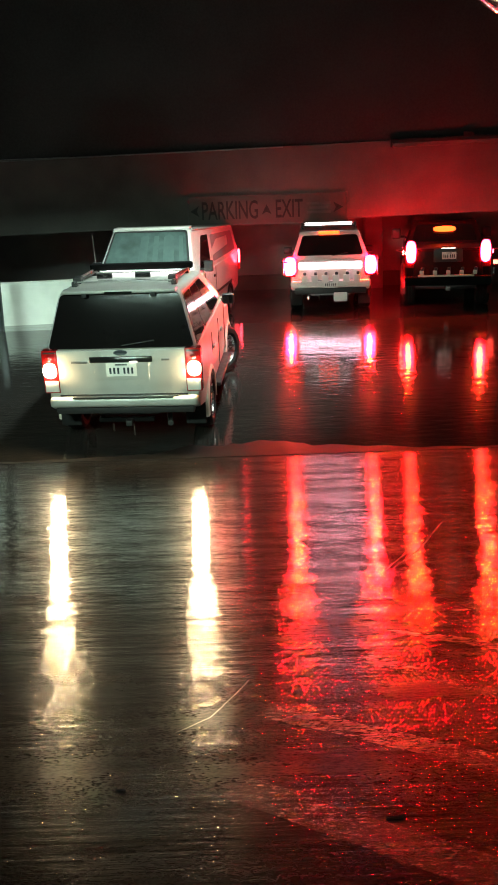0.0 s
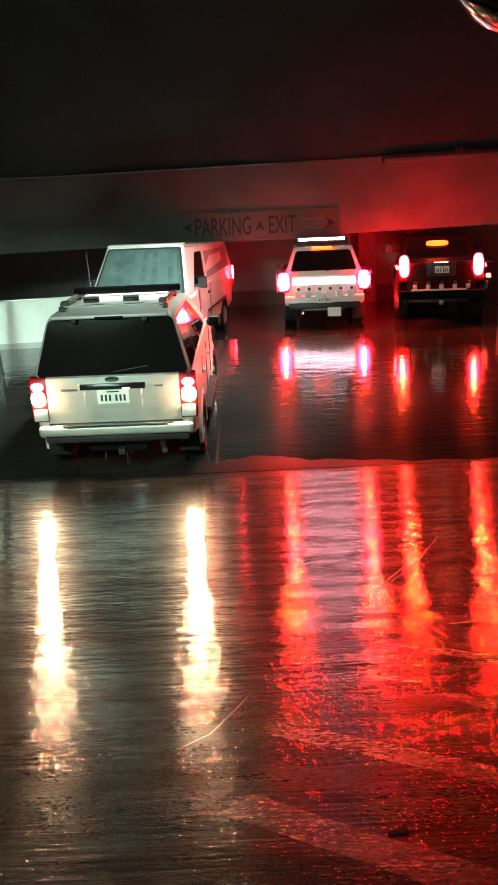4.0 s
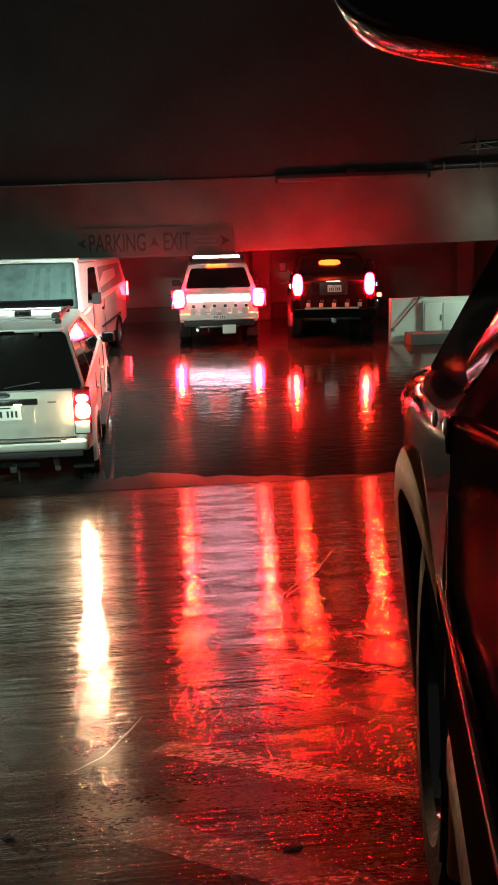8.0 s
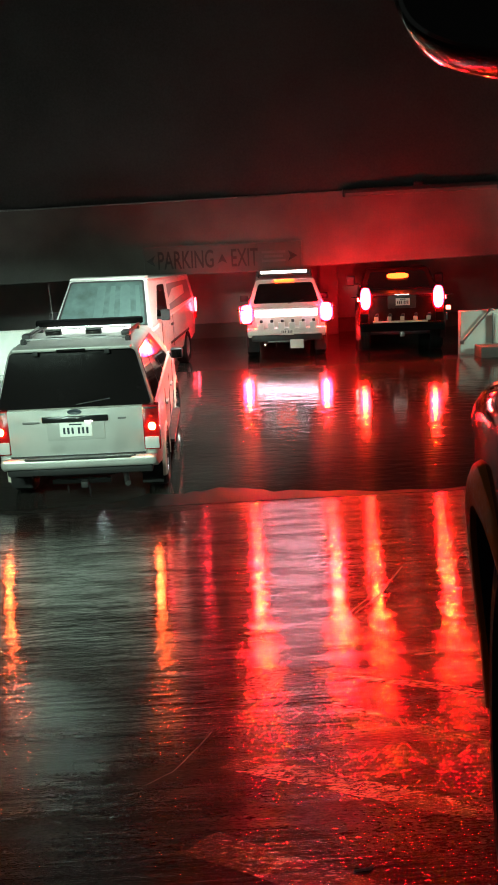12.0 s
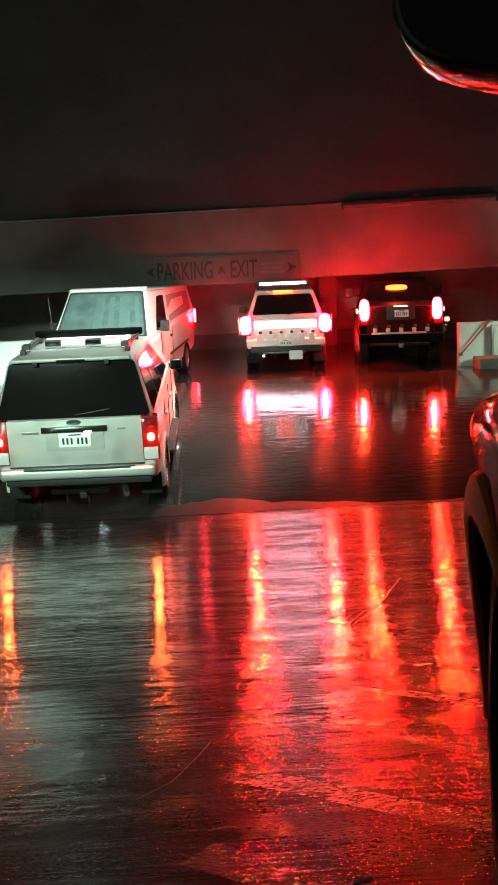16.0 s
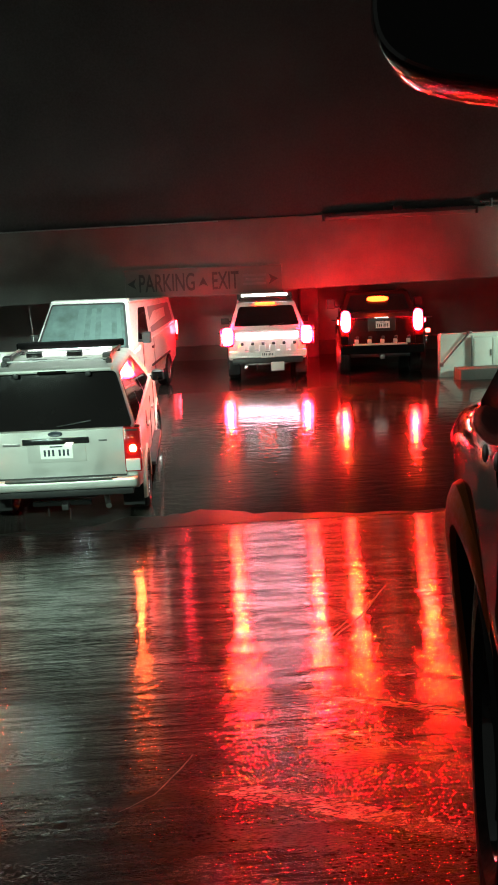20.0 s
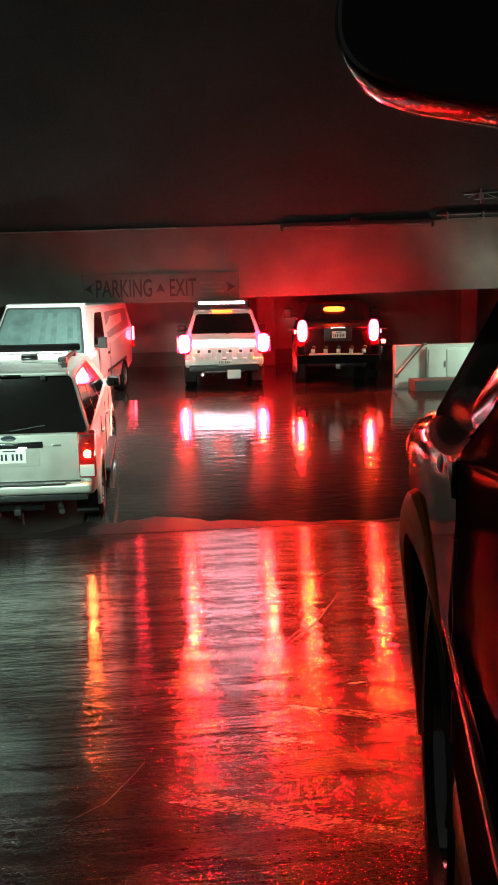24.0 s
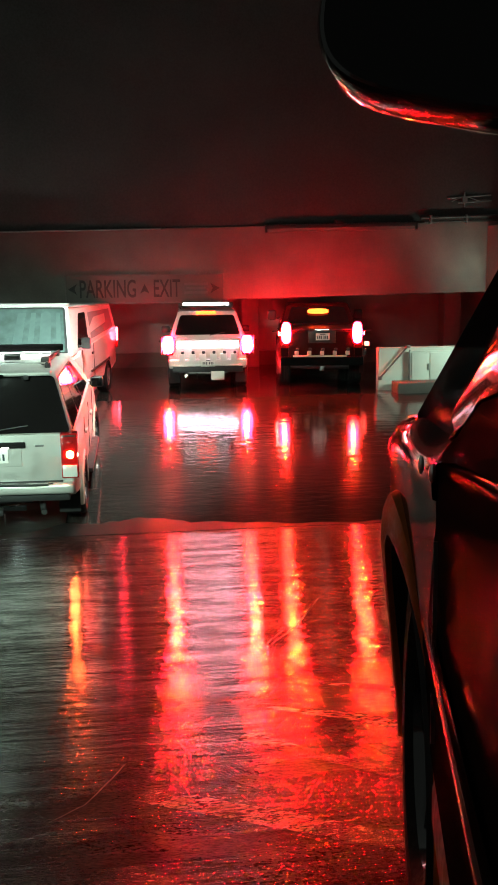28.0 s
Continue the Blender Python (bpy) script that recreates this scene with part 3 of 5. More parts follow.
# unlit tube fixture and pipes on the beam
fx = thing("tube_fixture", "unlit dusty tube lamp fixture fixed to the beam", "light fixture", LEAN @ pose(3.5, BEAM_Y - 0.055, 4.50))
part("housing", box((1.85, 0, 0.02), (3.7, 0.10, 0.10), 0.02), BLACK_PLASTIC, fx)
part("diffuser", box((1.85, -0.01, -0.06), (3.62, 0.085, 0.10), 0.03), CONCRETE, fx, "dusty grey diffuser")
part("bracket", box((1.78, 0.02, 0.11), (0.22, 0.14, 0.10), 0.01), BLACK_PLASTIC, fx)
for x in (0.0, 3.7):
    part("end_cap", box((x, -0.005, -0.02), (0.05, 0.105, 0.19), 0.012), BLACK_PLASTIC, fx)
pp = thing("ceiling_pipe", "wet galvanised pipe run along the upper wall", "pipe", LEAN @ pose(7.3, BEAM_Y - 0.06, 4.66))
part("pipe", rod((0, 0, 0), (5, 0, 0.06), 0.035), DARK_STEEL, pp)
part("pipe", rod((0.1, -0.02, -0.10), (5, -0.02, -0.06), 0.025), DARK_STEEL, pp)
for i in range(4):
    part("clamp", box((0.25 + i * 0.9, -0.01, -0.04), (0.05, 0.10, 0.20), 0.008), STEEL, pp)
# bright steel rods added in place of the glints of a wet wall patch
wp = thing("glint_rods", "steel rods standing in for wet glints on the upper wall", "bracket", LEAN @ pose(8.0, BEAM_Y + 0.02, 5.02))
for a, b, r in (((0.0, 0, 0.10), (1.1, 0, 0.16), 0.016), ((0.25, -0.03, -0.02), (1.1, -0.03, 0.02), 0.014), ((0.42, -0.02, -0.12), (0.42, -0.02, 0.24), 0.02), ((0.10, -0.02, 0.02), (0.40, -0.02, 0.14), 0.010), ((0.44, -0.02, 0.14), (0.85, -0.02, 0.0), 0.010)):
    part("glint_rod", rod(a, b, r), STEEL, wp)
part("glint_box", box((0.42, -0.02, 0.05), (0.13, 0.08, 0.16), 0.015), STEEL, wp)


# ---- vehicles: x right, y forward, z up, from the ground under the rear axle ----
def body_outline(tail, nose, low, belt, hood, cowl, axles, r, tail_low=None, nose_low=None, hood_front=None):
    """Side outline with open wheel arches, from the tail foot round over the top."""
    tl = low + 0.06 if tail_low is None else tail_low
    nl = low + 0.04 if nose_low is None else nose_low
    hf = hood - 0.10 if hood_front is None else hood_front
    pts = [(tail + 0.06, tl), (tail, tl + 0.10), (tail + 0.01, belt - 0.12), (tail + 0.05, belt), (cowl, belt), (cowl + 0.12, hood + 0.02),
           (nose - 0.55, hood), (nose - 0.10, hf), (nose, hf - 0.16), (nose, nl + 0.10), (nose - 0.06, nl)]
    for a in sorted(axles, reverse=True):
        lift = math.degrees(math.asin(max(-0.2, min(0.9, (low - r * 0.92) / (r * 1.16)))))
        pts += arc(a, r * 0.92, r * 1.16, lift, 180 - lift, 18)
    return pts


def tumble(half, belt, tuck=0.05, nose=None, tail=None, round_end=0.10):
    """Leans the flanks in above and below, and rounds the plan at both ends."""
    def warp(x, y, z):
        s = 1 - tuck * max(0.0, (0.75 - z) / 0.6) - 0.03 * max(0.0, (z - belt + 0.15) / 0.3)
        if nose is not None:
            s *= 1 - round_end * max(0.0, (y - nose + 0.5) / 0.5) ** 2
        if tail is not None:
            s *= 1 - round_end * 0.5 * max(0.0, (tail + 0.25 - y) / 0.25) ** 2
        return (x * s, y, z)
    return warp


def flare(parent, x, y, r, side, mat, wide=0.05, name="wheel_flare"):
    bm = bmesh.new()
    rings = []
    for i in range(19):
        a = radians(-8 + 196 * i / 18)
        rings.append([bm.verts.new((x + side * d, y + rr * math.cos(a), r * 0.92 + rr * math.sin(a))) for d, rr in ((-0.03, r * 1.13), (wide * 0.9, r * 1.14), (wide, r * 1.17), (wide * 0.9, r * 1.25), (wide * 0.5, r * 1.33), (-0.03, r * 1.38))])
    for a, b in zip(rings, rings[1:]):
        for i in range(5):
            bm.faces.new((a[i], a[i + 1], b[i + 1], b[i]))
    return part(name, bm, mat, parent)


def plate(parent, x, y, z, back=-1, lean=0, blocks=6, light=False):
    """A number plate with plain bars for its characters."""
    ob = part("number_plate", box((0, 0, 0), (0.31, 0.008, 0.155), 0.01, 2), WHITE_PLASTIC, parent, "white number plate with dark bars")
    ob.location = (x, y, z)
    ob.rotation_euler = (radians(lean), 0, 0)
    for i in range(blocks):
        gap = 0.022 if i >= blocks // 2 else 0
        part("plate_bar", box((-0.112 + i * 0.040 + gap, back * 0.006, -0.012), (0.020, 0.004, 0.070)), INK, ob, smooth=False)
    part("plate_bar", box((0, back * 0.006, 0.056), (0.12, 0.004, 0.014)), INK, ob, smooth=False)
    return ob


def turn_lamp(parent, x, y, z, w, h, mat, name, shell):
    """A lamp drum half sunk in its housing: one half shows, the other is turned into the shell."""
    halves = []
    for a0 in (180, 0):
        bm = bmesh.new()
        k = 1.0 if a0 == 180 else 0.5
        rows = []
        for j in range(9):
            v = radians(-84 + 21 * j)
            rows.append([bm.verts.new((w / 2 * k * math.cos(v) ** 0.7 * math.cos(radians(a0 + 15 * i)), 0.045 * k * math.cos(v) ** 0.7 * math.sin(radians(a0 + 15 * i)), h / 2 * k * math.sin(v))) for i in range(13)])
        for r0, r1 in zip(rows, rows[1:]):
            for i in range(12):
                bm.faces.new((r0[i], r0[i + 1], r1[i + 1], r1[i]))
        bm.faces.new(rows[0])
        bm.faces.new(rows[-1])
        halves.append(bm)
    ob = part(name, halves[1], shell, parent)
    ob.location = (x, y, z)
    part("lit_face", halves[0], mat, ob, "glowing lamp face")
    return ob


def white_suv():
    """The white off-road car that backs up the ramp."""
    car = thing("suv", "white four-wheel-drive car with roof rack and tail lights on", "car")
    T, N, LOW, BELT, R = -1.03, 3.62, 0.50, 1.43, 0.405
    pts = body_outline(T, N, LOW, BELT, 1.20, 2.30, (0, 2.78), R, tail_low=0.60)
    part("body", profile(pts, -0.985, 0.985, 0.035, 3, tumble(0.985, BELT, 0.06, N, T)), PALE_CAR, car)
    low = [(-0.94, -1.00, 1.41), (0.94, -1.00, 1.41), (0.94, 2.52, 1.41), (-0.94, 2.52, 1.41)]
    high = [(-0.74, -0.74, 2.20), (0.74, -0.74, 2.20), (0.775, 1.28, 2.06), (-0.775, 1.28, 2.06)]
    part("cabin", hull8(low, high, 0.09, 5), PALE_CAR, car)
    # glass
    back = (low[0], low[1], high[1], high[0])
    part("rear_window", pane(back, 0.015, 0.985, 0.05, 0.93, 0.010), GLASS_DARK, car, "dark tinted rear window")
    right = (low[1], low[2], high[2], high[1])
    left = (low[3], low[0], high[0], high[3])
    for q, ends in ((right, (0.03, 0.86)), (left, (0.14, 0.97))):
        part("window_trim", pane(q, *ends, 0.05, 0.90, 0.004, cut=0.10 if q is right else -0.10), BLACK_PLASTIC, car)
    part("window", pane(right, 0.04, 0.28, 0.08, 0.87, 0.009), GLASS_DARK, car)
    part("window", pane(right, 0.30, 0.54, 0.08, 0.87, 0.009), GLASS_DARK, car)
    part("window", pane(right, 0.56, 0.84, 0.08, 0.87, 0.009, cut=0.10), GLASS_DARK, car)
    part("window", pane(left, 0.72, 0.96, 0.08, 0.87, 0.009), GLASS_DARK, car)
    part("window", pane(left, 0.46, 0.70, 0.08, 0.87, 0.009), GLASS_DARK, car)
    part("window", pane(left, 0.16, 0.44, 0.08, 0.87, 0.009, cut=-0.10), GLASS_DARK, car)
    part("windscreen", pane((low[2], low[3], high[3], high[2]), 0.05, 0.95, 0.1, 0.92, 0.008), GLASS_DARK, car)
    # roof edge, spoiler and high brake lamp
    part("spoiler", box((0, -0.76, 2.185), (1.40, 0.18, 0.05), 0.02, 3), PALE_CAR, car)
    part("high_brake_lamp", box((0.0, -0.855, 2.175), (0.34, 0.02, 0.03), 0.006), GLASS_DARK, car)
    for x in (-0.42, 0.42):
        part("spoiler_hinge", box((x, -0.855, 2.145), (0.06, 0.03, 0.06), 0.008), BLACK_PLASTIC, car)
    part("wiper", rod((0.02, -1.015, 1.49), (0.42, -0.99, 1.55), 0.008), BLACK_PLASTIC, car)
    # tailgate
    gate = part("tailgate", box((0, -1.035, 1.115), (1.62, 0.05, 0.66), 0.03, 3), PALE_CAR, car)
    part("number_recess", box((0, -1.064, 1.17), (0.68, 0.012, 0.28), 0.03, 3), PALE_CAR, gate)
    part("garnish", box((0, -1.070, 1.315), (0.78, 0.035, 0.085), 0.03, 3), GLOSS_BLACK, gate, "dark glossy handle trim")
    part("plate_lamp", box((0.16, -1.092, 1.285), (0.09, 0.012, 0.014)), GLOW_PLATE, gate)
    bm = lathe([(0.0, 0.001), (0.012, 0.06), (0.0, 0.075), (-0.01, 0.075)], 32)
    bmesh.ops.transform(bm, matrix=Matrix.Diagonal((1.15, 1, 0.48, 1)) @ rz(-90), verts=bm.verts[:])
    badge = part("badge", bm, INK, gate, "dark oval badge")
    badge.location = (0, -1.063, 1.405)
    part("emblem", box((-0.52, -1.063, 1.28), (0.20, 0.010, 0.034), 0.004), STEEL, gate)
    part("emblem", box((0.55, -1.063, 1.30), (0.10, 0.010, 0.028), 0.004), STEEL, gate)
    plate(car, 0.0, -1.078, 1.175).scale = (1.22, 1, 1.22)
    part("gate_seam", box((0, -1.052, 0.815), (1.60, 0.03, 0.025), 0.005), BLACK_PLASTIC, gate)
    # bumper and underside
    bp = part("bumper", box((0, -1.03, 0.725), (1.86, 0.20, 0.15), 0.06, 5), PALE_CAR, car)
    part("step_pad", box((0, -1.075, 0.802), (1.26, 0.18, 0.024), 0.008), BLACK_PLASTIC, bp)
    part("step_trim", box((0.52, -1.128, 0.807), (0.34, 0.012, 0.018), 0.004), CHROME, bp)
    part("valance", box((0, -0.98, 0.60), (1.74, 0.16, 0.12), 0.03), BLACK_PLASTIC, car)
    part("tow_bar", box((0, -1.00, 0.44), (0.70, 0.07, 0.06), 0.012), MATTE_BLACK, car)
    part("tow_socket", box((0.05, -1.10, 0.43), (0.08, 0.12, 0.08), 0.01), BLACK_PLASTIC, car)
    part("tow_chain", rod((0.10, -1.09, 0.40), (0.10, -1.09, 0.24), 0.010), CHROME, car)
    part("tow_chain", rod((-0.16, -1.08, 0.40), (-0.16, -1.08, 0.30), 0.010), CHROME, car)
    part("exhaust", rod((0.50, -0.70, 0.42), (0.56, -1.08, 0.40), 0.035, 16), DARK_STEEL, car)
    part("axle", rod((-0.80, 0, 0.40), (0.80, 0, 0.40), 0.06, 14), STEEL, car)
    part("spare_carrier", box((0, -0.45, 0.52), (0.80, 0.70, 0.20), 0.05), BLACK_PLASTIC, car)
    for s in (-1, 1):
        part("mudflap", box((s * 0.82, -0.55, 0.38), (0.26, 0.02, 0.34), 0.006), RUBBER, car)
    # lamps
    lamps = []
    for s in (-1, 1):
        lh = part("tail_lamp", box((s * 0.885, -0.985, 1.15), (0.20, 0.16, 0.60), 0.02, 3), RED_LENS, car, "red tail lamp with a clear lower pane")
        part("lens_rib", box((s * 0.885, -1.068, 1.418), (0.15, 0.012, 0.02), 0.004), BLACK_PLASTIC, lh)
        part("tail_glow", box((s * 0.81, -1.068, 1.19), (0.03, 0.014, 0.09), 0.006), RED_LENS, lh)
        part("clear_lens", box((s * 0.885, -1.068, 0.95), (0.17, 0.02, 0.16), 0.01), CLEAR_LENS, lh)
        lamps.append(("reverse", turn_lamp(car, s * 0.895, -1.062, 1.17, 0.17, 0.20, GLOW_REVERSE, "reverse_lamp", GLOW_TAIL)))
        lamps.append(("brake", turn_lamp(car, s * 0.895, -1.062, 1.335, 0.15, 0.11, GLOW_BRAKE, "brake_lamp", RED_LENS)))
        hd = part("headlamp", box((s * 0.72, N - 0.02, 0.98), (0.34, 0.10, 0.20), 0.03), CLEAR_LENS, car)
        part("headlamp_glow", box((s * 0.72, N + 0.045, 0.98), (0.24, 0.03, 0.13), 0.01), GLOW_HEAD, hd)
        mi = part("door_mirror", box((s * 1.07, 2.12, 1.43), (0.18, 0.10, 0.17), 0.04, 3), BLACK_PLASTIC, car)
        part("mirror_glass", box((s * 1.07, 2.066, 1.43), (0.14, 0.012, 0.13), 0.02), GLASS_DARK, mi)
        part("mirror_arm", box((s * 0.99, 2.15, 1.40), (0.10, 0.06, 0.06), 0.015), BLACK_PLASTIC, mi)
        for y in (0.55, 1.60):
            part("door_handle", box((s * 0.995, y, 1.06), (0.03, 0.20, 0.045), 0.012), PALE_CAR, car)
        for y in (0.42, 1.32, 2.26):
            part("door_seam", box((s * 0.976, y, 0.93), (0.008, 0.012, 0.72)), BLACK_PLASTIC, car)
        part("side_step", box((s * 0.96, 1.39, 0.46), (0.20, 1.75, 0.06), 0.02), BLACK_PLASTIC, car)
        flare(car, s * 0.965, 0, R, s, CREAM, 0.035)
        flare(car, s * 0.965, 2.78, R, s, CREAM, 0.035)
    # roof rack: thin rails, front fairing with a pale bar, two lamp pods on stalks
    rack = part("roof_rack", rod((-0.63, -0.45, 2.245), (-0.63, 1.02, 2.12), 0.018), BLACK_PLASTIC, car, "black roof rack")
    part("rack_rail", rod((0.63, -0.45, 2.245), (0.63, 1.02, 2.12), 0.018), BLACK_PLASTIC, rack)
    for y in (-0.35, 0.90):
        up = (0.90 - y) * 0.086
        part("crossbar", box((0, y, 2.125 + up), (1.26, 0.03, 0.022), 0.008), STEEL, rack)
        for s in (-1, 1):
            part("rack_foot", box((s * 0.63, y, 2.10 + up), (0.07, 0.12, 0.07), 0.015), BLACK_PLASTIC, rack)
    part("fairing", box((0, 1.02, 2.19), (1.42, 0.07, 0.10), 0.04, 4), MATTE_BLACK, rack, "black wind fairing with rounded ends")
    part("light_bar", box((0, 0.94, 2.115), (1.10, 0.05, 0.05), 0.012), GLOW_BAR, rack, "white light bar")
    for x in (-0.34, 0.16):
        pod = part("lamp_pod", box((x, 0.12, 2.225), (0.20, 0.07, 0.075), 0.012), BLACK_PLASTIC, rack)
        part("pod_lens", box((x, 0.08, 2.225), (0.17, 0.012, 0.05), 0.006), GLASS_DARK, pod)
        part("pod_foot", box((x + 0.03, 0.12, 2.15), (0.24, 0.03, 0.018), 0.004), BLACK_PLASTIC, pod)
        part("pod_stalk", rod((x, 0.12, 2.10), (x, 0.12, 2.16), 0.012), BLACK_PLASTIC, pod)
    for s in (-1, 1):
        part("awning_bracket", box((s * 0.60, -0.28, 2.25), (0.10, 0.16, 0.09), 0.015), BLACK_PLASTIC, rack)
        part("awning_strut", rod((s * 0.60, -0.28, 2.27), (s * 0.66, 0.90, 2.16), 0.016), STEEL if s < 0 else RED_DARK, rack)
    wheels = [wheel(car, s * 0.86, y, R, 0.27, s) for y in (0, 2.78) for s in (-1, 1)]
    car.scale = (1.145, 1.0, 1.04)
    return car, wheels, lamps


def white_van():
    """The white panel van that faces the ramp."""
    van = thing("van", "white panel van facing the ramp, lit by headlamps", "van")
    T, N, LOW, BELT, R = -1.20, 4.05, 0.42, 1.28, 0.36
    pts = body_outline(T, N, LOW, BELT, 1.20, 2.75, (0, 3.3), R)
    part("body", profile(pts, -0.99, 0.99, 0.04, 3, tumble(0.99, BELT, 0.06, N, T)), WHITE_CAR, van)
    low = [(-0.97, -1.17, 1.26), (0.97, -1.17, 1.26), (0.95, 3.45, 1.22), (-0.95, 3.45, 1.22)]
    high = [(-0.86, -1.05, 1.88), (0.86, -1.05, 1.88), (0.74, 2.66, 2.14), (-0.74, 2.66, 2.14)]
    part("cabin", hull8(low, high, 0.09, 4), WHITE_CAR, van)
    right = (low[1], low[2], high[2], high[1])
    left = (low[3], low[0], high[0], high[3])
    part("windscreen_seal", pane((low[2], low[3], high[3], high[2]), 0.03, 0.97, 0.07, 0.965, 0.004), BLACK_PLASTIC, van)
    ws = part("windscreen", pane((low[2], low[3], high[3], high[2]), 0.055, 0.945, 0.115, 0.93, 0.009), GLASS_TEAL, van, "rain-wet windscreen with pale blinds behind")
    part("window", pane(right, 0.66, 0.88, 0.12, 0.82, 0.008, cut=0.08), GLASS_DARK, van)
    part("window", pane(left, 0.12, 0.34, 0.12, 0.82, 0.008, cut=-0.08), GLASS_DARK, van)
    part("window", pane(left, 0.40, 0.92, 0.15, 0.80, 0.006), VAN_PANEL, van)
    part("roof_lip", box((0, 2.54, 2.145), (1.46, 0.26, 0.05), 0.02), WHITE_CAR, van, "bright wet roof lip")
    for s in (-1, 1):
        part("roof_gutter", rod((s * 0.86, -0.95, 1.86), (s * 0.755, 2.60, 2.10), 0.016), WHITE_CAR, van)
        mi = part("door_mirror", box((s * 1.08, 2.72, 1.42), (0.17, 0.10, 0.22), 0.03, 3), BLACK_PLASTIC, van)
        part("mirror_arm", box((s * 0.98, 2.74, 1.36), (0.12, 0.05, 0.05), 0.012), BLACK_PLASTIC, mi)
        part("headlamp", box((s * 0.74, N + 0.01, 0.88), (0.30, 0.06, 0.18), 0.02), CLEAR_LENS, van)
        part("indicator", box((s * 0.93, N - 0.03, 0.86), (0.07, 0.10, 0.16), 0.02), FLARE, van)
        for y in (1.55, 2.62):
            part("door_seam", box((s * 0.982, y, 0.9), (0.008, 0.014, 0.75)), BLACK_PLASTIC, van)
        part("door_handle", box((s * 0.998, 1.72, 1.10), (0.03, 0.16, 0.05), 0.01), BLACK_PLASTIC, van)
        part("side_trim", box((s * 0.992, 0.9, 0.74), (0.02, 2.0, 0.05), 0.008), BLACK_PLASTIC, van)
        part("side_step", box((s * 0.95, 2.1, 0.38), (0.16, 0.9, 0.10), 0.02), BLACK_PLASTIC, van)
        part("rear_lamp", box((s * 0.93, T - 0.01, 1.0), (0.12, 0.04, 0.34), 0.01), RED_LENS, van)
    part("grille", box((0, N + 0.005, 0.88), (1.10, 0.04, 0.26), 0.02), BLACK_PLASTIC, van)
    for i in range(4):
        part("grille_bar", box((0, N + 0.03, 0.79 + i * 0.06), (1.06, 0.02, 0.018), 0.004), CHROME, van)
    part("bumper", box((0, N + 0.06, 0.52), (1.94, 0.16, 0.20), 0.04), CHROME, van)
    part("wiper", rod((-0.55, 3.44, 1.34), (-0.05, 3.40, 1.44), 0.010), BLACK_PLASTIC, van)
    part("wiper", rod((0.10, 3.44, 1.34), (0.60, 3.40, 1.44), 0.010), BLACK_PLASTIC, van)
    part("aerial", rod((0.93, 3.25, 1.22), (0.985, 3.20, 2.10), 0.006, 8), STEEL, van)
    # emissive red block added at the van's rear corner
    part("side_marker", box((-0.995, T + 0.14, 1.16), (0.03, 0.10, 0.30), 0.01), GLOW_CORNER, van, "glowing red block at the rear corner")
    part("sticker", pane((low[2], low[3], high[3], high[2]), 0.09, 0.15, 0.12, 0.24, 0.014), WHITE_PLASTIC, ws)
    for u, w in ((0.40, 0.10), (0.56, 0.06), (0.68, 0.12), (0.86, 0.05)):
        part("blind", pane((low[2], low[3], high[3], high[2]), u, u + w, 0.14, 0.86, 0.011, 0.004), BLIND, ws)
    for y in (0, 3.3):
        for s in (-1, 1):
            wheel(van, s * 0.86, y, R, 0.24, s, 5, STEEL)
    return van


def clamp_row(parent, y, z, count, wide, pale, size=1.0):
    """A row of pale tie-down blocks with dark knobs on the bumper."""
    for i in range(count):
        x = -wide / 2 + wide * i / (count - 1)
        blk = part("tie_down", box((x, y, z), (0.15 * size, 0.07, 0.16 * size), 0.02, 2), pale, parent)
        part("knob", box((x + 0.02, y, z + 0.03 + 0.08 * size), (0.07, 0.06, 0.07), 0.02, 2), BLACK_PLASTIC, blk)


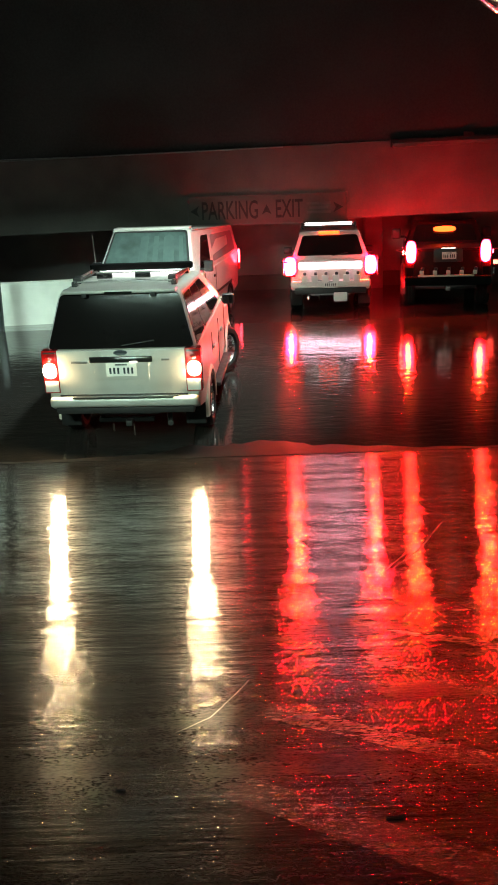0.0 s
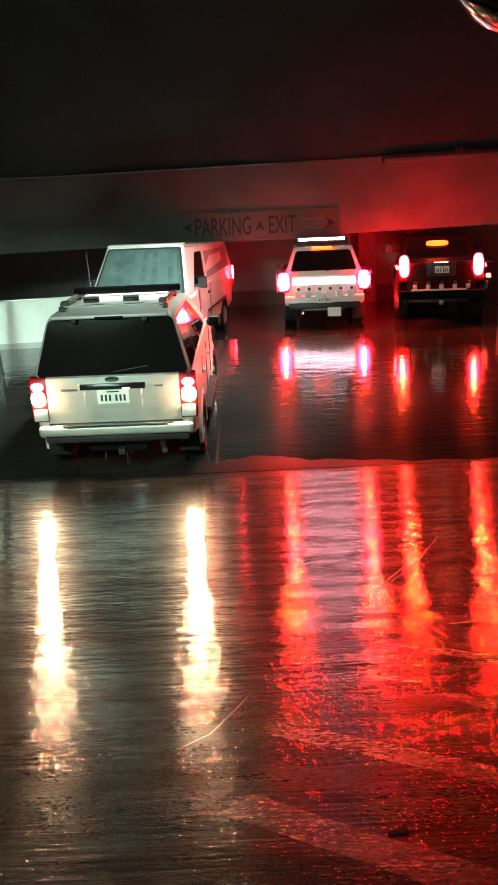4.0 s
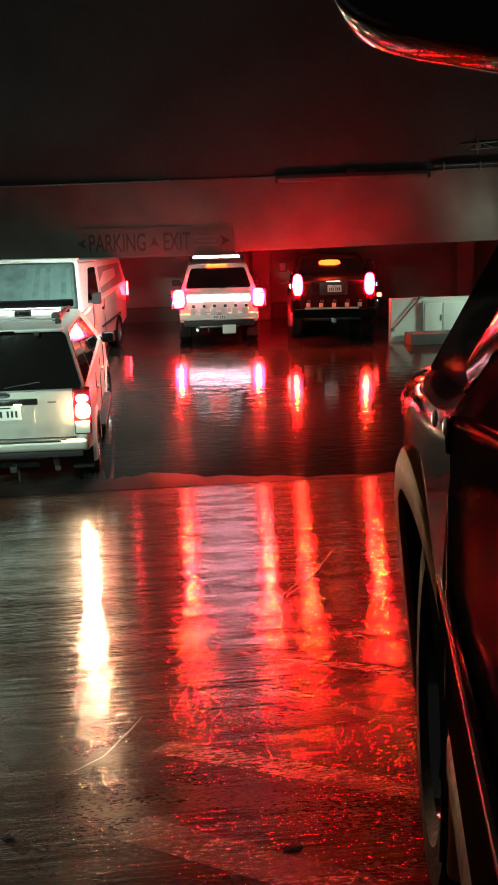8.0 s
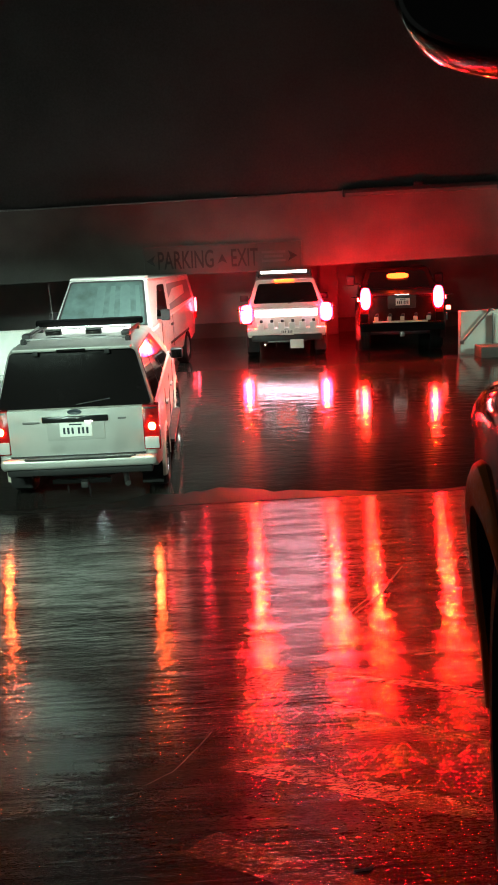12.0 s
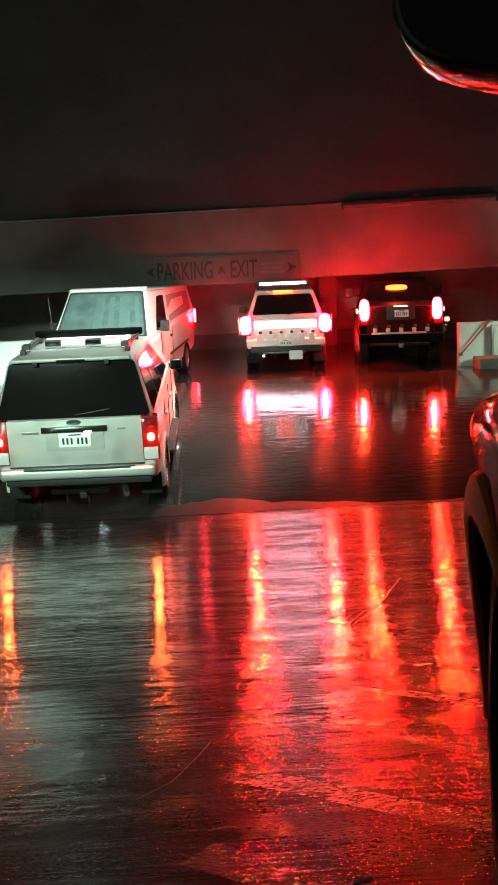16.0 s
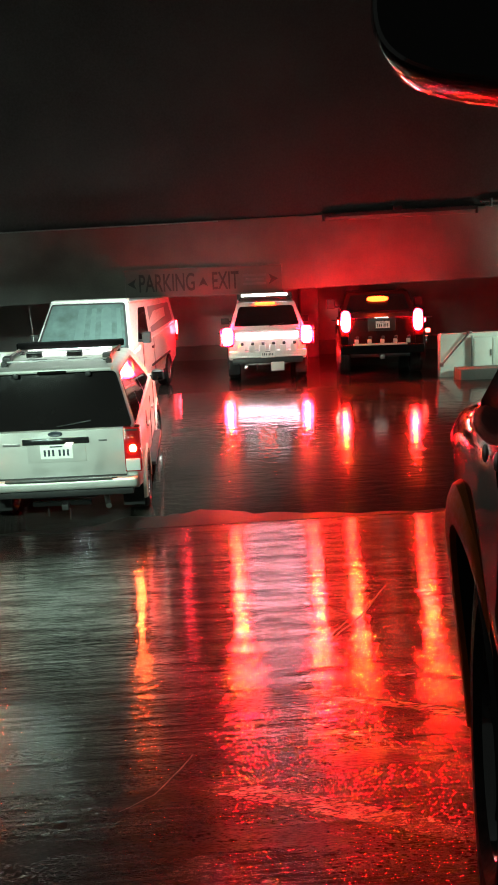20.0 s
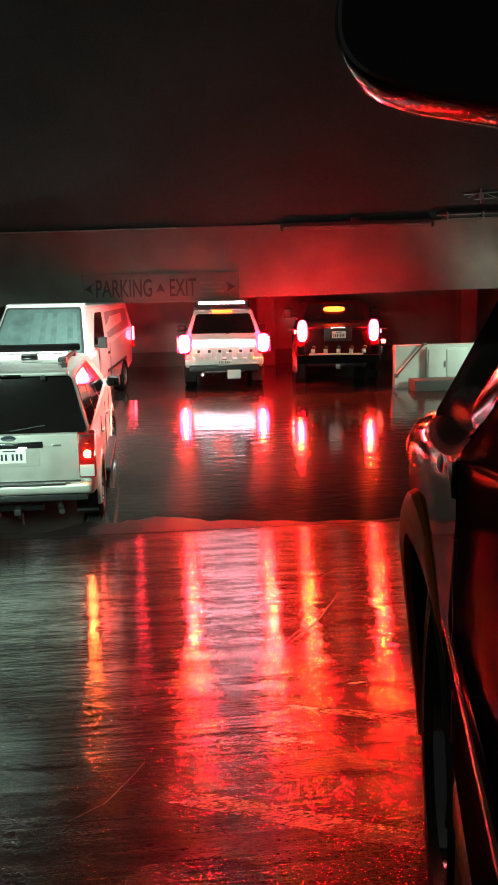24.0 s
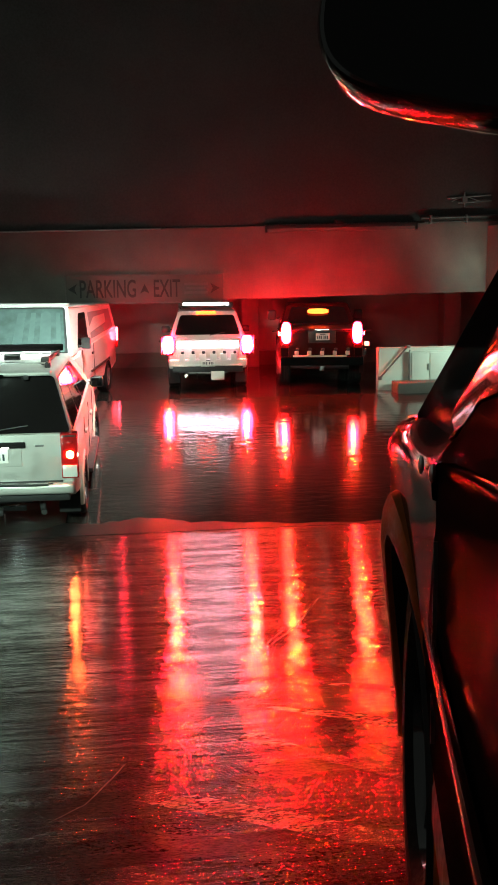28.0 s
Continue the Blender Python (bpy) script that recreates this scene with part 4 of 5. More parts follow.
def rear_suv():
    """The pale car ahead with bright brake lights and a lit roof bar."""
    car = thing("suv", "white estate car with brake lights and roof light bar lit", "car")
    T, N, LOW, BELT, R = -1.0, 3.75, 0.48, 1.20, 0.38
    pts = body_outline(T, N, LOW, BELT, 1.12, 2.4, (0, 2.8), R, tail_low=0.52)
    part("body", profile(pts, -0.925, 0.925, 0.035, 3, tumble(0.925, BELT, 0.06, N, T)), WHITE_CAR, car)
    low = [(-0.88, -0.97, 1.18), (0.88, -0.97, 1.18), (0.87, 2.75, 1.18), (-0.87, 2.75, 1.18)]
    high = [(-0.66, -0.72, 1.80), (0.66, -0.72, 1.80), (0.66, 1.75, 1.82), (-0.66, 1.75, 1.82)]
    part("cabin", hull8(low, high, 0.06, 4), WHITE_CAR, car)
    part("rear_window", pane((low[0], low[1], high[1], high[0]), 0.06, 0.94, 0.16, 0.86, 0.008), GLASS_DARK, car)
    right = (low[1], low[2], high[2], high[1])
    left = (low[3], low[0], high[0], high[3])
    for q, spans in ((right, ((0.05, 0.28), (0.31, 0.54), (0.57, 0.80))), (left, ((0.72, 0.95), (0.46, 0.69), (0.20, 0.43)))):
        for a, b in spans:
            part("window", pane(q, a, b, 0.2, 0.85, 0.008), GLASS_DARK, car)
    gate = part("tailgate", box((0, -1.01, 0.98), (1.46, 0.05, 0.42), 0.03, 3), WHITE_CAR, car)
    part("number_recess", box((0, -1.036, 0.88), (0.70, 0.012, 0.22), 0.02), CREAM, gate)
    part("work_lamp", box((0, -1.045, 1.06), (1.40, 0.02, 0.13), 0.008), GLOW_WORK, gate, "lit white tailgate lamp strip")
    part("high_brake_lamp", box((-0.02, -0.80, 1.775), (0.46, 0.05, 0.06), 0.012), GLOW_HIGH, car)
    part("wiper", rod((0.05, -0.985, 1.27), (0.40, -0.96, 1.33), 0.008), BLACK_PLASTIC, car)
    for s in (-1, 1):
        lh = part("tail_lamp", box((s * 0.86, -0.95, 1.02), (0.17, 0.17, 0.40), 0.03), RED_LENS, car)
        # lit oval made wider than its lamp to imitate the glare round it
        part("brake_glow", oval((s * 0.895, -1.039, 1.06), 0.26, 0.40, 0.010), GLOW_BRIGHT_TAIL, lh)
        # added side glow that reddens the garage, under a lip that stops it rising
        part("side_fill_glow", box((s * 0.948, -0.95, 1.095), (0.02, 0.13, 0.08), 0.006), GLOW_SIDE_FILL if s > 0 else GLOW_SIDE_FILL_DIM, lh)
        part("spill_lip", box((s * 1.02, -0.95, 1.155), (0.16, 0.20, 0.02), 0.006), BLACK_PLASTIC, lh)
        part("bulb", oval((s * 0.895, -1.047, 1.07), 0.055, 0.28, 0.006), GLOW_BULB, lh)
        # upright plates added to hold back sideways light, deeper towards the van
        part("spill_baffle", box((s * 0.765, -1.07, 1.06), (0.012, 0.09, 0.36), 0.004), BLACK_PLASTIC, lh)
        part("spill_baffle", box((s * 1.045, -1.11 if s > 0 else -1.18, 1.06), (0.012, 0.17 if s > 0 else 0.31, 0.40), 0.004), BLACK_PLASTIC, lh)
        mi = part("door_mirror", box((s * 1.02, 2.1, 1.22), (0.22, 0.12, 0.16), 0.03), BLACK_PLASTIC, car)
        part("mirror_arm", box((s * 0.92, 2.12, 1.20), (0.10, 0.05, 0.05), 0.01), BLACK_PLASTIC, mi)
        flare(car, s * 0.905, 0, R, s, BLACK_PLASTIC, 0.04)
        flare(car, s * 0.905, 2.8, R, s, BLACK_PLASTIC, 0.04)
        part("mudflap", box((s * 0.78, -0.50, 0.32), (0.26, 0.02, 0.36), 0.006), RUBBER, car)
        part("door_seam", box((s * 0.918, 0.4, 0.84), (0.008, 0.012, 0.6)), BLACK_PLASTIC, car)
        part("roof_rail", box((s * 0.60, 0.4, 1.87), (0.04, 2.0, 0.05), 0.012), BLACK_PLASTIC, car)
    part("side_marker", box((-0.965, -0.92, 0.90), (0.08, 0.12, 0.10), 0.015), GLOW_SPARK, car)
    bp = part("bumper", box((0, -1.06, 0.66), (1.78, 0.22, 0.16), 0.04, 3), WHITE_CAR, car)
    part("bumper_shelf", box((0, -1.10, 0.61), (1.50, 0.24, 0.03), 0.01), WHITE_CAR, bp)
    clamp_row(car, -1.20, 0.79, 6, 1.18, WHITE_PLASTIC)
    plate(car, 0.0, -1.182, 0.655)
    part("valance", box((0, -0.96, 0.50), (1.60, 0.14, 0.14), 0.03), BLACK_PLASTIC, car)
    part("tow_plate", box((0.22, -1.06, 0.36), (0.30, 0.03, 0.20), 0.01), WHITE_PLASTIC, car, "pale tow board")
    part("tow_bar", box((0, -0.98, 0.44), (0.9, 0.08, 0.08), 0.01), STEEL, car)
    part("exhaust", rod((-0.45, -0.6, 0.40), (-0.50, -1.06, 0.36), 0.04, 14), CHROME, car)
    part("hitch_pin", rod((-0.25, -1.04, 0.42), (-0.25, -1.04, 0.30), 0.012), CHROME, car)
    for y in (-0.45, 0.9):
        part("crossbar", box((0, y, 1.90), (1.24, 0.05, 0.03), 0.01), BLACK_PLASTIC, car)
    bar = part("light_bar", box((-0.02, -0.46, 1.955), (1.10, 0.08, 0.085), 0.02), BLACK_PLASTIC, car, "lit white roof light bar")
    part("bar_glow", box((-0.02, -0.506, 1.955), (1.06, 0.02, 0.065), 0.01), GLOW_BAR, bar)
    for s in (-1, 1):
        part("bar_end", box((-0.02 + s * 0.60, -0.46, 1.93), (0.06, 0.10, 0.12), 0.015), BLACK_PLASTIC, bar)
    part("axle", rod((-0.76, 0, 0.38), (0.76, 0, 0.38), 0.06, 14), STEEL, car)
    for y in (0, 2.8):
        for s in (-1, 1):
            wheel(car, s * 0.80, y, R, 0.25, s, 6)
    car.scale = (1.03, 1.0, 1.03)
    return car


FENDER_Y = (2.70, 2.95, 3.05, 3.30, 3.60, 3.85, 4.10, 4.30, 4.50)
FENDER_X = (0.990, 0.998, 1.006, 1.045, 1.070, 1.080, 1.086, 1.075, 1.000)


def fender_x(y):
    """Half width of the bulging front fender, smoothed."""
    return float(sum(np.interp(y + d, FENDER_Y, FENDER_X) for d in (-0.12, -0.06, 0.0, 0.06, 0.12)) / 5)


def bulge(s):
    """The rounded front fender over the wheel arch."""
    bm = bmesh.new()
    rings = []
    for i in range(29):
        y = 3.02 + 1.46 * i / 28
        x = fender_x(y)
        d = abs(y - 3.6)
        foot = 0.438 + math.sqrt(max(0.0, 0.36 - d * d)) if d < 0.6 else 0.438
        u = min(1.0, max(0.0, (y - 3.02) / 0.50))
        rise = 0.045 * (u * u * (3 - 2 * u) - 1)
        ring = [(x - 0.012 - 0.05 * max(0.0, 0.9 - z), z) for z in [foot + (1.17 + rise - foot) * k / 5 for k in range(6)]]
        for k in range(9):
            a = radians(-10 + 95 * k / 8)
            ring.append((x - 0.13 + 0.128 * math.cos(a), 1.195 + rise + 0.125 * math.sin(a)))
        ring.append((x - 0.32, 1.330 + rise))
        rings.append([bm.verts.new((s * p, y, q)) for p, q in ring])
    for r0, r1 in zip(rings, rings[1:]):
        for k in range(len(r0) - 1):
            bm.faces.new((r0[k], r0[k + 1], r1[k + 1], r1[k]))
    return bm


def fender_end(s):
    """Black trim that closes the fender behind, at the foot of the screen pillar."""
    bm = bmesh.new()
    x = fender_x(3.02)
    pts = [(x - 0.022, 1.175)]
    pts += [(x - 0.132 + 0.126 * math.cos(a), 1.149 + 0.124 * math.sin(a)) for a in [radians(15 + 70 * k / 8) for k in range(9)]]
    pts += [(x - 0.30, 1.28), (x - 0.30, 1.175)]
    rows = [[bm.verts.new((s * p, y, q)) for p, q in pts] for y in (3.035, 3.015)]
    for row in rows:
        bm.faces.new(row)
    for i in range(len(pts)):
        j = (i + 1) % len(pts)
        bm.faces.new((rows[0][i], rows[0][j], rows[1][j], rows[1][i]))
    return bm


LIP = ((-0.012, 0.550), (0.008, 0.556), (0.016, 0.590), (0.016, 0.632), (0.006, 0.660), (-0.016, 0.674), (-0.05, 0.680))
LINER = ((-0.40, 0.555), (-0.10, 0.549), (-0.009, 0.549))


def arch_flare(parent, y, r, side, mat, hoop, name):
    """A flare, or the liner inside it, that follows the bulge of the fender."""
    bm = bmesh.new()
    rings = []
    for i in range(33):
        a = radians(-12 + 204 * i / 32)
        ring = []
        slim = 1.0 - 0.6 * min(1.0, max(0.0, (math.degrees(a) - 96) / 50))
        for d, rr in hoop:
            d, rr = (d * slim - 0.045 * (1 - slim), 0.55 + (rr - 0.55) * slim) if hoop is LIP else (d, rr)
            py, pz = y + rr * math.cos(a), r * 0.92 + rr * math.sin(a)
            ring.append(bm.verts.new((side * (fender_x(py) + d - 0.10 * max(0.0, 0.95 - pz) * (py > y)), py, pz)))
        rings.append(ring)
    for a, b in zip(rings, rings[1:]):
        for i in range(len(a) - 1):
            bm.faces.new((a[i], a[i + 1], b[i + 1], b[i]))
    return part(name, bm, mat, parent)


# raked cab, left half: screen pillar from cowl to roof, the door glass edge beside it, and the stepped sill line
PILLAR = ((-1.014, 3.50, 1.300), (-0.974, 3.25, 1.387), (-0.902, 2.90, 1.539), (-0.80, 2.20, 1.80), (-0.80, 0.95, 1.83), (-0.82, 0.70, 1.78))
GLASS_EDGE = ((-0.967, 3.10, 1.235), (-0.938, 3.02, 1.350), (-0.900, 2.90, 1.44), (-0.825, 2.15, 1.72), (-0.825, 0.98, 1.74), (-0.93, 0.80, 1.31))
SILL = ((-0.967, 3.10, 1.235), (-0.963, 2.95, 1.246), (-0.957, 2.80, 1.278), (-0.955, 2.60, 1.298), (-0.953, 1.80, 1.305), (-0.950, 0.80, 1.31))
DOOR_TOP = ((-1.030, 3.50, 1.185), (-0.998, 3.10, 1.195), (-0.994, 2.80, 1.205), (-0.992, 2.60, 1.21), (-0.988, 1.80, 1.21), (-0.985, 0.70, 1.21))


def strip(bm, a, b, s):
    """Faces between two lines of points; s mirrors them to the other flank."""
    va = [bm.verts.new((p[0] * s, p[1], p[2])) for p in a]
    vb = [bm.verts.new((p[0] * s, p[1], p[2])) for p in b]
    for i in range(len(a) - 1):
        bm.faces.new((va[i], va[i + 1], vb[i + 1], vb[i]))


def raked_cab(car, paint):
    """Cab of the parked truck: pillars, roof, doors' upper edge and glass."""
    for s in (1, -1):
        bm = bmesh.new()
        strip(bm, PILLAR, GLASS_EDGE, s)
        inner = [(p[0] + 0.07, p[1] - 0.02, p[2] - 0.01) for p in PILLAR]
        strip(bm, PILLAR, inner, s)
        bmesh.ops.remove_doubles(bm, verts=bm.verts[:], dist=0.0005)
        part("pillar", bm, paint, car)
        bm = bmesh.new()
        strip(bm, SILL, [DOOR_TOP[1], *DOOR_TOP[1:]], s)
        part("door_shoulder", bm, paint, car)
        bm = bmesh.new()
        strip(bm, [PILLAR[0], SILL[0]], DOOR_TOP[:2], s)
        part("pillar_foot", bm, MATTE_BLACK, car)
        bm = bmesh.new()
        glass = [*GLASS_EDGE[1:5], (-0.93, 0.80, 1.31)]
        low = [(-0.964, 3.06, 1.243), SILL[2], SILL[3], SILL[4], SILL[5]]
        for k in range(6):
            rows = []
            for t in (k / 6, (k + 1) / 6):
                out = 0.012 - 0.10 * t * (1 - t)
                rows.append([(a[0] + (b[0] - a[0]) * t + out, a[1] + (b[1] - a[1]) * t, a[2] + (b[2] - a[2]) * t) for a, b in zip(glass, low)])
            strip(bm, rows[0], rows[1], s)
        bmesh.ops.remove_doubles(bm, verts=bm.verts[:], dist=0.0005)
        part("window", bm, DOOR_GLASS, car, "dark wet door glass")
        bm = bmesh.new()
        strip(bm, [(p[0] - 0.004, p[1], p[2] + 0.004) for p in SILL], [(p[0] + 0.006, p[1], p[2] + 0.022) for p in SILL], s)
        part("window_seal", bm, GLOSS_BLACK, car)
    bm = bmesh.new()
    strip(bm, [(p[0] + 0.07, p[1] - 0.02, p[2] - 0.01) for p in PILLAR[:4]], [(-p[0] - 0.07, p[1] - 0.02, p[2] - 0.01) for p in PILLAR[:4]], 1)
    part("windscreen", bm, GLASS_DARK, car)
    bm = bmesh.new()
    strip(bm, [(p[0] + 0.06, p[1], p[2] - 0.006) for p in PILLAR[3:]], [(-p[0] - 0.06, p[1], p[2] - 0.006) for p in PILLAR[3:]], 1)
    part("roof", bm, paint, car)
    part("rear_window", box((0, 0.76, 1.53), (1.60, 0.03, 0.50), 0.01), GLASS_DARK, car)
    part("cab_back", box((0, 0.80, 1.28), (1.86, 0.04, 0.14), 0.01), paint, car)
    part("cowl", box((0, 3.40, 1.27), (1.84, 0.30, 0.05), 0.02), BLACK_PLASTIC, car)


def pickup(name, label, paint, flare_paint, lit, R=0.43, half=0.97, roof=1.88, out=0.0, belt=1.36, cowl=3.02, top=0.74):
    """A crew-cab pickup; lit adds the rear lamps of the truck ahead."""
    car = thing(name, label, "truck")
    T, N, LOW, BELT = -1.25, 4.55, 0.60, belt
    pts = body_outline(T, N, LOW, BELT, belt - 0.02, 2.95, (0, 3.6), R, tail_low=0.68)
    part("body", profile(pts, -half, half, 0.045, 4, tumble(half, BELT, 0.05, N, T)), paint, car)
    if lit:
        low = [(-half + 0.02, 0.75, belt - 0.03), (half - 0.02, 0.75, belt - 0.03), (half - 0.02, cowl, belt - 0.03), (-half + 0.02, cowl, belt - 0.03)]
        sill = 0.05 / (roof - belt + 0.03)
        high = [(-top, 0.90, roof), (top, 0.90, roof), (top, 2.05, roof), (-top, 2.05, roof)]
        part("cab", hull8(low, high, 0.06, 4), paint, car)
        part("rear_window", pane((low[0], low[1], high[1], high[0]), 0.08, 0.92, 0.15, 0.85, 0.008), GLASS_DARK, car)
        part("windscreen", pane((low[2], low[3], high[3], high[2]), 0.04, 0.96, 0.08, 0.92, 0.008), GLASS_DARK, car)
        right = (low[1], low[2], high[2], high[1])
        left = (low[3], low[0], high[0], high[3])
        part("window", pane(right, 0.06, 0.42, sill, 0.88, 0.008), GLASS_DARK, car)
        part("window", pane(right, 0.46, 0.90, sill, 0.88, 0.008, cut=0.14), GLASS_DARK, car)
        part("window", pane(left, 0.58, 0.94, sill, 0.88, 0.008), GLASS_DARK, car)
        part("window", pane(left, 0.14, 0.54, sill, 0.88, 0.008, cut=-0.14), GLASS_DARK, car)
    else:
        raked_cab(car, paint)
    part("bed_well", box((0, -0.25, belt + 0.002), (1.56, 1.7, 0.012), 0.004), BLACK_PLASTIC, car)
    part("tailgate", box((0, T - 0.01, 1.05), (1.50, 0.06, 0.56), 0.03, 3), paint, car)
    for s in (-1, 1):
        hd = part("headlamp", box((s * 0.78, N - 0.03, 1.0), (0.30, 0.14, 0.26), 0.04), CLEAR_LENS, car)
        part("lamp_trim", box((s * 0.78, N + 0.035, 1.0), (0.26, 0.02, 0.22), 0.01), CHROME, hd)
        part("sill", box((s * (half - 0.06), 1.85, 0.57), (0.10, 2.3, 0.10), 0.02), BLACK_PLASTIC, car)
        flare(car, s * (half - 0.025), 0, R, s, flare_paint, 0.09 + out)
        if lit:
            flare(car, s * (half - 0.025), 3.6, R, s, flare_paint, 0.09 + out)
        else:
            arch_flare(car, 3.6, R, s, flare_paint, LIP, "wheel_flare")
            arch_flare(car, 3.6, R, s, BLACK_PLASTIC, LINER, "arch_liner")
        part("side_moulding", box((s * (half + (0.006 if lit else 0.0)), 1.9, 0.86), (0.03 if lit else 0.016, 2.35, 0.075 if lit else 0.05), 0.012 if lit else 0.006), GLOSS_BLACK if lit else BLACK_CAR, car)
        for y in (1.72, 2.92):
            part("door_seam", box((s * (half - 0.006), y, 0.88), (0.008, 0.010, 0.36)), BLACK_PLASTIC, car)
        if lit:
            for y in (0.98, 1.86):
                part("door_handle", box((s * (half + 0.01), y, 1.20), (0.03, 0.20, 0.05), 0.012), CHROME, car)
        else:
            part("door_handle", box((s * (half + 0.01), 0.98, 1.12), (0.03, 0.20, 0.05), 0.012), CHROME, car)
            part("fender", bulge(s), FENDER_PAINT, car)
            part("fender_end_trim", fender_end(s), MATTE_BLACK, car)
            for y, x, z in ((3.10, 1.020, 1.190), (2.95, 1.006, 1.180)):
                bm = bmesh.new()
                bmesh.ops.create_uvsphere(bm, u_segments=16, v_segments=10, radius=0.011)
                bmesh.ops.transform(bm, matrix=Matrix.Translation((s * x, y, z)) @ Matrix.Diagonal((0.6, 1.3, 1.6, 1)), verts=bm.verts[:])
                part("fender_badge", bm, BADGE, car)
            part("moulding_trim", box((s * (half + 0.004), 2.0, 0.892), (0.014, 2.10, 0.012), 0.004), CHROME, car)
        if lit or s > 0:
            mi = part("door_mirror", box((s * (half + 0.17), 2.66, 1.52), (0.22, 0.14, 0.26), 0.04, 3), BLACK_PLASTIC, car)
            part("mirror_arm", box((s * (half + 0.03), 2.70, 1.44), (0.16, 0.07, 0.06), 0.02), BLACK_PLASTIC, mi)
        lh = part("tail_lamp", box((s * 0.82, T + 0.02, 1.18), (0.20, 0.12, 0.44), 0.03), RED_LENS, car)
        if lit:
            # lit oval enlarged past the lamp to imitate its glare
            part("brake_glow", oval((s * 0.80, T - 0.06, 1.31), 0.22, 0.48, 0.010), GLOW_TRUCK_TAIL, lh)
            # added side glow to redden the garage, with a lip to block it above
            part("side_fill_glow", box((s * 0.968, T + 0.09, 1.285), (0.02, 0.08, 0.08), 0.006), GLOW_SIDE_FILL if s < 0 else GLOW_SIDE_FILL_DIM, lh)
            part("spill_lip", box((s * 1.04, T + 0.09, 1.345), (0.16, 0.16, 0.02), 0.006), BLACK_PLASTIC, lh)
            part("bulb", oval((s * 0.80, T - 0.068, 1.31), 0.04, 0.28, 0.006), GLOW_BULB, lh)
    bp = part("bumper", box((0, T - 0.10, 0.68), (1.86, 0.20, 0.20), 0.04), MATTE_BLACK, car)
    part("front_bumper", box((0, N + 0.04, 0.68), (1.90, 0.18, 0.24), 0.05), BLACK_PLASTIC, car)
    part("grille", box((0, N + 0.01, 1.02), (1.16, 0.06, 0.34), 0.03), BLACK_PLASTIC, car)
    if lit:
        part("high_brake_lamp", oval((0, 0.74, 1.70), 0.52, 0.13, 0.04), GLOW_HIGH, car)
        rc = part("number_recess", box((0, T - 0.05, 1.22), (0.62, 0.03, 0.28), 0.02), BLACK_PLASTIC, car)
        part("plate_lamp", box((0.0, T - 0.07, 1.38), (0.30, 0.02, 0.012)), GLOW_PLATE, rc)
        plate(car, 0.02, T - 0.075, 1.22)
        part("bumper_shelf", box((-0.05, T - 0.24, 0.80), (1.20, 0.12, 0.035), 0.01), CREAM, bp)
        clamp_row(car, T - 0.24, 0.87, 5, 1.14, CREAM, 0.6)
        part("side_marker", box((half + 0.06, T + 0.10, 1.05), (0.10, 0.12, 0.09), 0.02), GLOW_SPARK, car)
        part("side_marker", box((half + 0.02, T + 0.02, 0.86), (0.05, 0.05, 0.16), 0.015), CHROME, car)
        part("hitch", box((0, T - 0.16, 0.52), (0.10, 0.20, 0.10), 0.012), STEEL, car)
    part("axle", rod((-0.78, 0, R), (0.78, 0, R), 0.07, 14), STEEL, car)
    for y in (0, 3.6):
        for s in (-1, 1):
            turned = wheel(car, s * (half - 0.13 + out), y, R, 0.29, s, 6, None if lit else GLOSS_BLACK)
            if y and not lit:
                turned.rotation_euler = (0, 0, radians(3))
    return car


def stand(x, y, heading, pitch, z=None):
    """The pose of a car on the ground; heading in degrees clockwise from straight ahead, pitch nose up."""
    return pose(x, y, ground_z(y) if z is None else z, 0, 0, -heading) @ pose(0, 0, 0, pitch, 0, 0)


SUV, SUV_WHEELS, SUV_LAMPS = white_suv()
VAN = white_van()
VAN.matrix_basis = stand(-1.36, 22.4, 180 + 10.2, -2.95)
VAN.scale = (1.07, 1.0, 1.03)
AHEAD = rear_suv()
AHEAD.matrix_basis = stand(1.98, 22.75, 4, 0)
TRUCK = pickup("pickup", "dark maroon pickup truck with brake lights lit", RED_DARK, BLACK_PLASTIC, True)
TRUCK.matrix_basis = stand(4.66, 22.6, 9, 0)
BESIDE = pickup("pickup", "black pickup truck with bronze wheel flares parked on the ramp", BLACK_CAR, FLARE, False, 0.476, 1.005, out=-0.015, belt=1.22)


def beside_pose(ahead, gap, heading):
    """Puts the front left wheel's side so far ahead of the eye and so far right of its line."""
    h = radians(heading)
    fwd, rgt = Vector((math.sin(h), math.cos(h))), Vector((math.cos(h), -math.sin(h)))
    rear = fwd * (ahead - 3.6) + rgt * (gap + 0.97)
    return stand(rear.x, rear.y, heading, -9.7)


BESIDE.matrix_basis = beside_pose(2.22, 0.155, 15.45)

